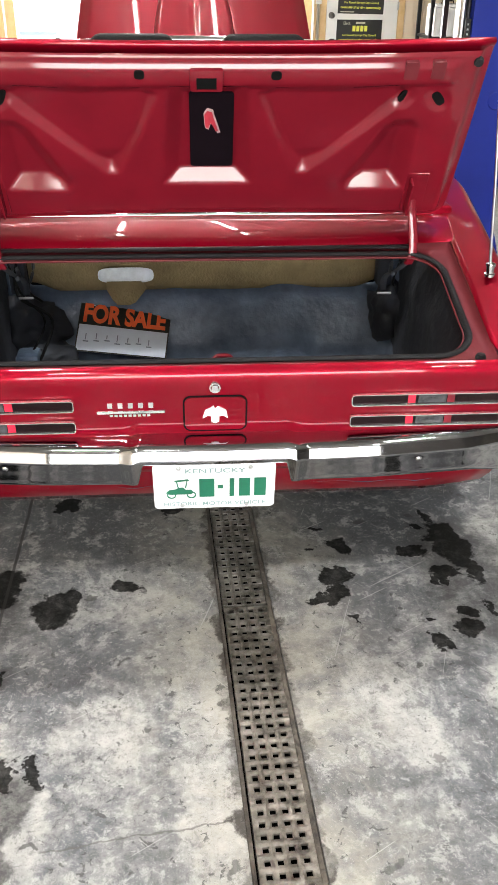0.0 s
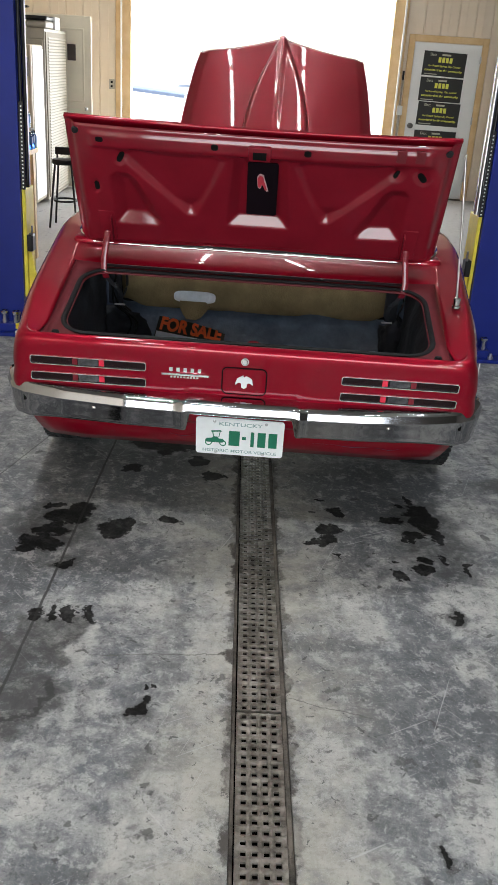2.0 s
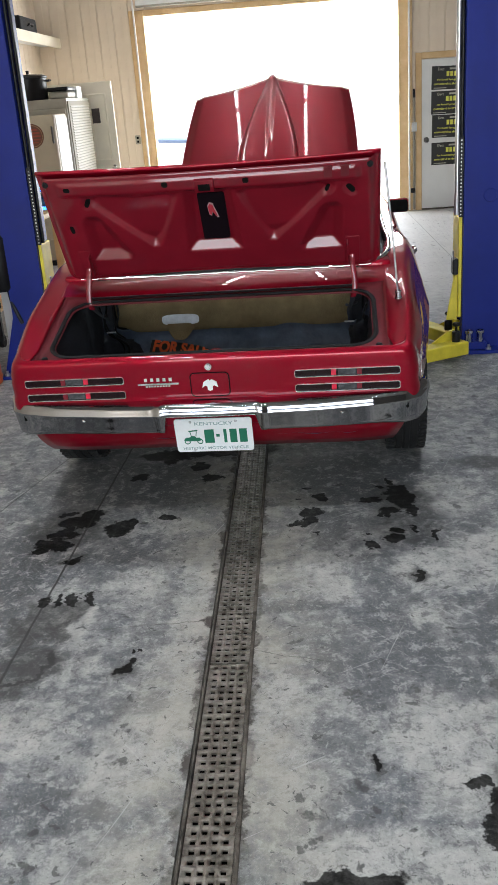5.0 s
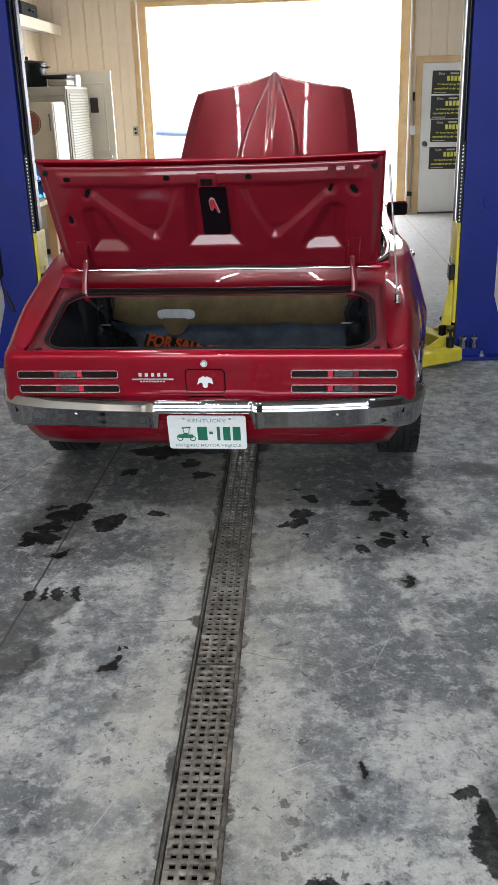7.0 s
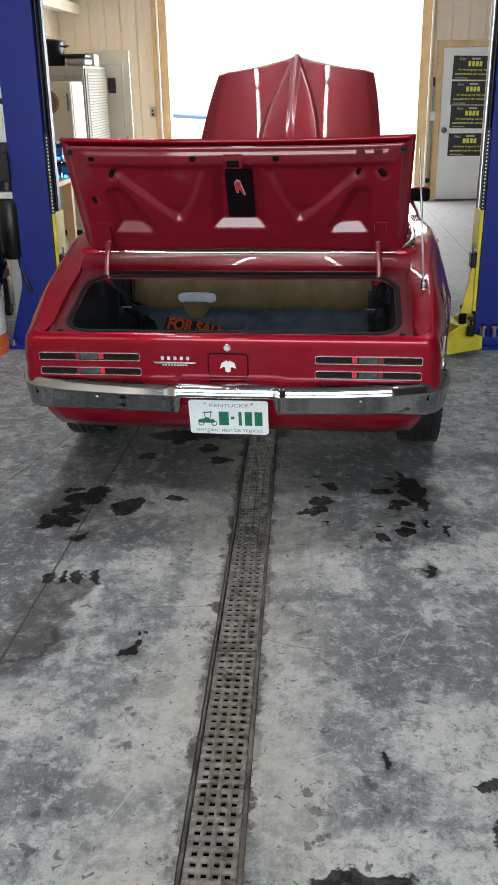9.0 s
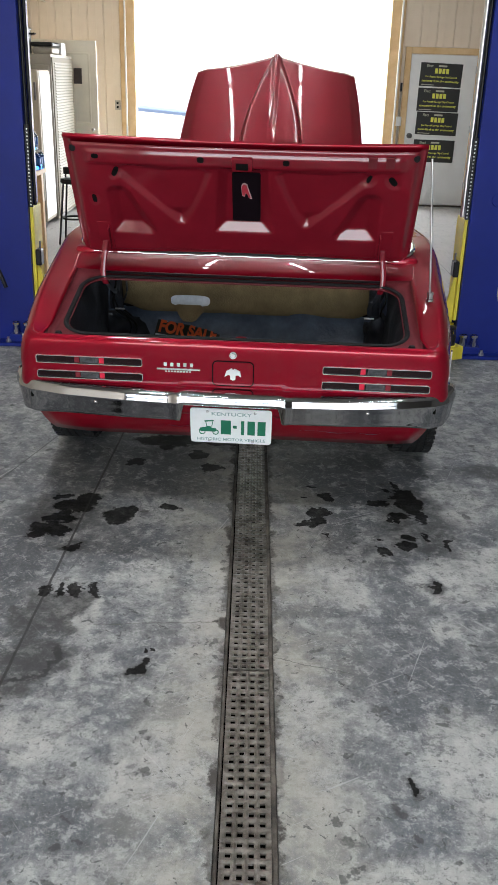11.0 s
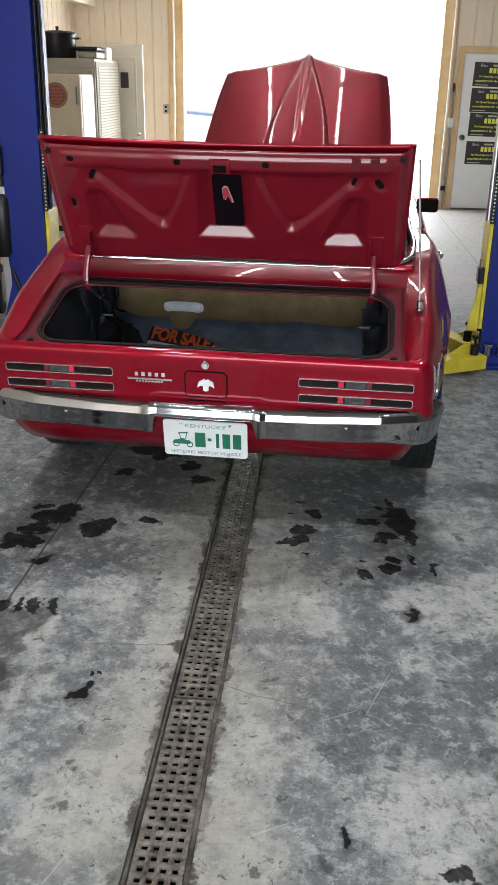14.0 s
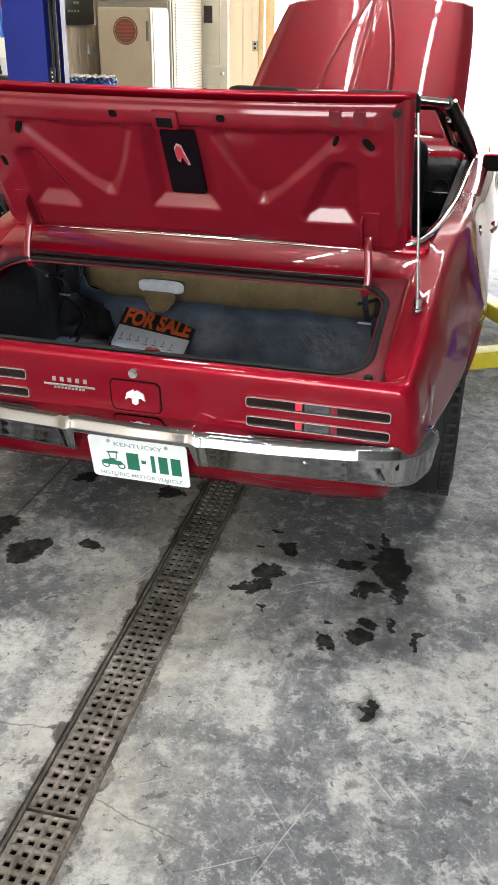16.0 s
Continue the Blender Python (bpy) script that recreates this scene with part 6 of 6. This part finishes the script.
for v in bm.verts:
    d = v.co.normalized()
    r = 1 + .30 * noise.noise(d * 1.7) + .13 * abs(noise.noise(d * 3.2 + Vector((3, 1, 2)))) - .10 * abs(noise.noise(d * 5.5))
    v.co = Vector((d.x * r * .25 + .02, d.y * r * .21, max(-.02 - .05 * max(0, d.x), .15 + d.z * r * .21)))
part("bag", bm, BAG, bg, "", 180)

# ---- right of the lift ----
fan = thing("drum_fan", Matrix.Translation((2.47, 4.55, 0)) @ pose(0, 0, 0, 0, 0, -18), "grey drum shop fan on small wheels", "fan")
part("drum", lathe([(.255, -.14), (.262, -.15), (.275, -.14), (.275, .14), (.262, .15), (.255, .14), (.255, -.14)], 48, "y", center=(0, 0, .385)), STEEL, fan, "bright rolled drum", 40)
part("guard", lathe([(0, -.12), (.253, -.12), (.253, -.112), (0, -.112)], 48, "y", center=(0, 0, .385)), DARK, fan, "dark guard", 40)
for k in range(7):
    r = .04 + .031 * k
    part("guard_ring", lathe([(r, -.142), (r + .003, -.142), (r + .003, -.139), (r, -.139), (r, -.142)], 40, "y", center=(0, 0, .385)), BLACK, fan, "", 60)
for sx in (-.20, .20):
    part("wheel", lathe([(0, -.03), (.06, -.03), (.085, -.02), (.09, 0), (.085, .02), (.06, .03), (0, .03)], 24, "x", center=(sx, -.08, .09)), RUBBER, fan, "black rubber wheel", 50)
    part("stand", tube([(sx, .15, .012), (sx, -.08, .10), (sx * 1.3, 0, .385)], .014, 8), BLACK, fan, "", 60)


def rack(x, y, w, d, heights, label):
    r = thing("shelf_rack", Matrix.Translation((x, y, 0)), label, "shelving")
    for sx in (0, w):
        for sy in (0, d):
            part("upright", box(sx - .02, sx + .02, sy - .02, sy + .02, 0, heights[-1] + .1, .003), BLACK, r)
    for h in heights:
        part("shelf", box(-.01, w + .01, -.01, d + .01, h, h + .03, .003), BLACK, r)
    return r


rack(3.13, 8.75, 1.5, .5, (.25, .75, 1.2, 1.65, 2.1), "black steel shelf rack crowded with parts against the wall")
rack(2.40, 5.5, 1.2, .5, (.32, .55, .92, 1.45), "black steel shelf rack with shop machines")
for x, y, z, w, d, h, mt, nm, lb in ((2.60, 5.66, .5805, .14, .14, .15, MACHINE_YELLOW, "generator", "yellow cased shop machine on the rack"),
                                     (3.05, 5.7, .5805, .2, .16, .2, BLUE_PLASTIC, "parts_bin", "blue parts bin on the rack"), (2.56, 5.62, .9505, .09, .1, .2, RED_PRINT, "fuel_can", "red fuel can on the rack"),
                                     (2.9, 5.65, .9505, .12, .1, .22, CABINET_GREY, "grey_box", "grey carton on the rack"), (2.62, 5.66, .3505, .17, .15, .14, BLUE, "steel_box", "dark blue steel box on the rack"),
                                     (3.28, 8.85, 1.231, .15, .15, .22, WHITE_PAINT, "white_pail", "white carton on the rack"), (3.8, 8.9, 1.231, .18, .15, .2, BLACK, "black_box", "black box on the rack"),
                                     (3.32, 8.85, .781, .18, .15, .3, WHITE_PAINT, "carton", "white carton on the rack"), (3.9, 8.9, .781, .2, .15, .25, YELLOW, "yellow_box", "yellow box on the rack"),
                                     (3.36, 8.85, 1.681, .2, .15, .22, CABINET_GREY, "grey_carton", "grey carton on the rack"), (4.2, 8.9, 1.681, .2, .15, .3, BLACK, "tool_box", "black tool box on the rack"),
                                     (3.28, 8.85, .281, .12, .15, .3, BLACK, "black_carton", "black box on the rack")):
    o = thing(nm, Matrix.Translation((x, y, z)), lb, nm.replace("_", " "))
    part("item_body", box(-w, w, -d, d, 0, h, .015), mt, o)
    part("item_lid", box(-w * .96, w * .96, -d * .96, d * .96, h, h + .03, .01), mt, o)
    part("item_handle", tube([(-w * .4, -d * .2, h + .03), (-w * .35, -d * .2, h + .06), (w * .35, -d * .2, h + .06), (w * .4, -d * .2, h + .03)], .009, 8), BLACK, o)

lj = thing("scrap_bracket", Matrix.Translation((2.18, 3.05, 0)), "grey steel jack parts lying on the floor", "jack parts")
part("channel", box(-.20, .30, -.10, .12, .0, .10, .012), DIRT, lj)
part("plate", box(-.10, .34, -.16, .18, .101, .13, .008), STEEL, lj)
part("bar", tube([(-.12, -.14, .02), (.0, -.10, .30)], .014, 8), STEEL, lj)
o = thing("red_bottle", Matrix.Translation((2.02, 2.68, 0)), "small red capped bottle on the floor", "bottle")
part("vessel", lathe([(0, 0), (.034, 0), (.036, .01), (.036, .12), (.02, .15), (.014, .16), (.014, .17), (0, .17)], 18), RED_PRINT, o, "", 50)
part("cap", lathe([(.018, .165), (.018, .19), (0, .192)], 14), WHITE_PAINT, o, "white cap", 50)

# ---- ceiling lamps: round fill lights added out of view, then the tubes ----
for x in (-1.0, 1.7):
    for y in (-5.5, -2.2, 1.1):
        lp = thing("added_fill_lamp", Matrix.Translation((x, y, CEIL_Z - .06)), "added round fill light, out of view under the ceiling", "ceiling light", "ceiling lights")
        part("housing", lathe([(0, .06), (.10, .055), (.16, .02), (.20, .005), (.20, -.012), (.175, -.012), (.175, -.004), (0, -.004)], 32), WHITE_PAINT, lp, "", 40)
        part("diffuser", lathe([(0, -.014), (.165, -.012), (.172, -.0045), (0, -.0045)], 32), ADDED_LAMP_GLOW, lp, "glowing diffuser", 40)
for x in (-.42, .53):
    for y, half in ((3.45, .24), (4.9, .60), (6.15, .60), (7.4, .60)):
        lp = thing("tube_lamp", Matrix.Translation((x, y, CEIL_Z - .05)), "slim white tube light fixed under the ceiling", "ceiling light", "tube lights")
        part("batten", box(-.03, .03, -half, half, .0, .05, .006), WHITE_PAINT, lp)
        part("tube", tube([(0, .02 - half, -.022), (0, half - .02, -.022)], .012, 12), TUBE_GLOW, lp, "glowing tube", 60)

# ---- outdoors ----
bm = bmesh.new()
add_box(bm, -400, 400, FRONT_Y + .2, 900, -.3, -.012)
add_box(bm, -400, 400, -900, REAR_Y - .2, -.3, -.012)
setting("ground", bm, CONCRETE_OUT, "pale sunlit concrete yard outside the doors", "ground")
TRAILER = mat("trailer_blue", (.20, .25, .33), .5, .1, .1, 5)
tr = thing("loading_ramp", Matrix.Translation((-3.15, 20.0, .06)) @ pose(0, 0, 0, 0, 4, 0), "pale blue flat loading ramp standing in the yard", "ramp")
part("deck", box(-1.6, 1.6, -.6, .6, .78, .83, .02), TRAILER, tr)
part("side_rail", box(-1.6, 1.6, -.63, -.60, .75, .82, .01), TRAILER, tr)
for x in (-1.4, 1.4):
    for y in (-.5, .5):
        part("leg", box(x - .03, x + .03, y - .03, y + .03, -.06 + .07 * x / 1.4, .78, .004), WHITE_PAINT, tr)
tk = thing("parked_van", Matrix.Translation((-2.2, 52, -.012)), "white van with a dark roof box parked far off", "van")
part("van_body", box(-.9, .9, -2.2, 2.2, .35, 1.55, .12, 3), WHITE_PAINT, tk, "", 50)
part("roof_box", box(-.5, .5, -.8, .8, 1.551, 1.95, .06, 2), CABINET_GREY, tk, "dark roof box", 50)
for x in (-.8, .8):
    for y in (-1.4, 1.4):
        part("wheel", lathe([(0, -.1), (.28, -.1), (.33, -.06), (.33, .06), (.28, .1), (0, .1)], 24, "x", center=(x, y, .33)), TYRE, tk, "", 50)

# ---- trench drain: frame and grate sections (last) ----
# black sheet over the trench bottom stands in for the shade below the grate
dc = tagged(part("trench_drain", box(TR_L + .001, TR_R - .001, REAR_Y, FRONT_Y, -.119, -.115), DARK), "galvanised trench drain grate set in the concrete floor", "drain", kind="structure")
for x0, x1, zt in ((TR_L + .001, TR_L + .011, -.006), (TR_R - .014, TR_R - .001, -.003)):
    part("frame_rail", box(x0, x1, REAR_Y, FRONT_Y, -.05, zt, .002, 1), DIRT, dc, "dirty steel edge rail")
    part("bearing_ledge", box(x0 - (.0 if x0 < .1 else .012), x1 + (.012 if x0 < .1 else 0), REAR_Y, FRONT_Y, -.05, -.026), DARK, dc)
GW, PITCH, ROWS_N = .122, .0300, 31
GL = .932


def grate_mesh():
    xs, ys, cols, lines = [-GW / 2], [-GL / 2 + .002], [], []
    for k, cx in enumerate((-.0405, -.0135, .0135, .0405)):
        cols += ([len(xs)] if k == 0 else [len(xs) + 1])
        xs += ([] if k == 0 else [cx - .0135]) + [cx - .0072, cx + .0072]
    xs.append(GW / 2)
    for r in range(ROWS_N):
        cy = (r - (ROWS_N - 1) / 2) * PITCH
        lines += ([len(ys)] if r == 0 else [len(ys) + 1])
        ys += ([] if r == 0 else [cy - PITCH / 2]) + [cy - .0068, cy + .0068]
    ys.append(GL / 2 - .002)
    rim_x = {k for i in cols for k in (i, i + 1)}
    rim_y = {k for i in lines for k in (i, i + 1)}
    bm = bmesh.new()
    top = [[bm.verts.new((x, y, -.0030 if (i in rim_x and j in rim_y) else (-.0014 if (i in rim_x or j in rim_y) else 0))) for j, y in enumerate(ys)] for i, x in enumerate(xs)]
    for i in range(len(xs) - 1):
        for j in range(len(ys) - 1):
            if not (i in cols and j in lines):
                bm.faces.new((top[i][j], top[i + 1][j], top[i + 1][j + 1], top[i][j + 1]))
            else:
                ring_ = [(i, j), (i + 1, j), (i + 1, j + 1), (i, j + 1)]
                lo = [bm.verts.new((xs[a] + (.001 if a == i else -.001), ys[b] + (.001 if b == j else -.001), -.008)) for a, b in ring_]
                for k in range(4):
                    a, b = ring_[k], ring_[(k + 1) % 4]
                    bm.faces.new((top[a[0]][a[1]], top[b[0]][b[1]], lo[(k + 1) % 4], lo[k]))
    edge = [(0, j) for j in range(len(ys))] + [(i, len(ys) - 1) for i in range(len(xs))] + [(len(xs) - 1, j) for j in range(len(ys) - 1, -1, -1)] + [(i, 0) for i in range(len(xs) - 1, -1, -1)]
    for a, b in zip(edge, edge[1:]):
        if a == b:
            continue
        va, vb = top[a[0]][a[1]], top[b[0]][b[1]]
        lo = [bm.verts.new((v.co.x, v.co.y, -.02)) for v in (vb, va)]
        bm.faces.new((va, vb, lo[0], lo[1]))
    bmesh.ops.recalc_face_normals(bm, faces=bm.faces)
    return bm


me = None
ylist = [-.435 + .9365 * i for i in range(-9, 11)]
for i, gy in enumerate(ylist):
    if gy - GL / 2 < REAR_Y or gy + GL / 2 > FRONT_Y:
        continue
    if me is None:
        g = part("grate", grate_mesh(), GRATE, dc)
        me = g.data
    else:
        g = new("grate", me)
        g.parent = dc
    g.location = ((TR_L + TR_R) / 2 + .0008 * math.sin(i * 2.3), gy, -.004 - .0006 * (i % 3))
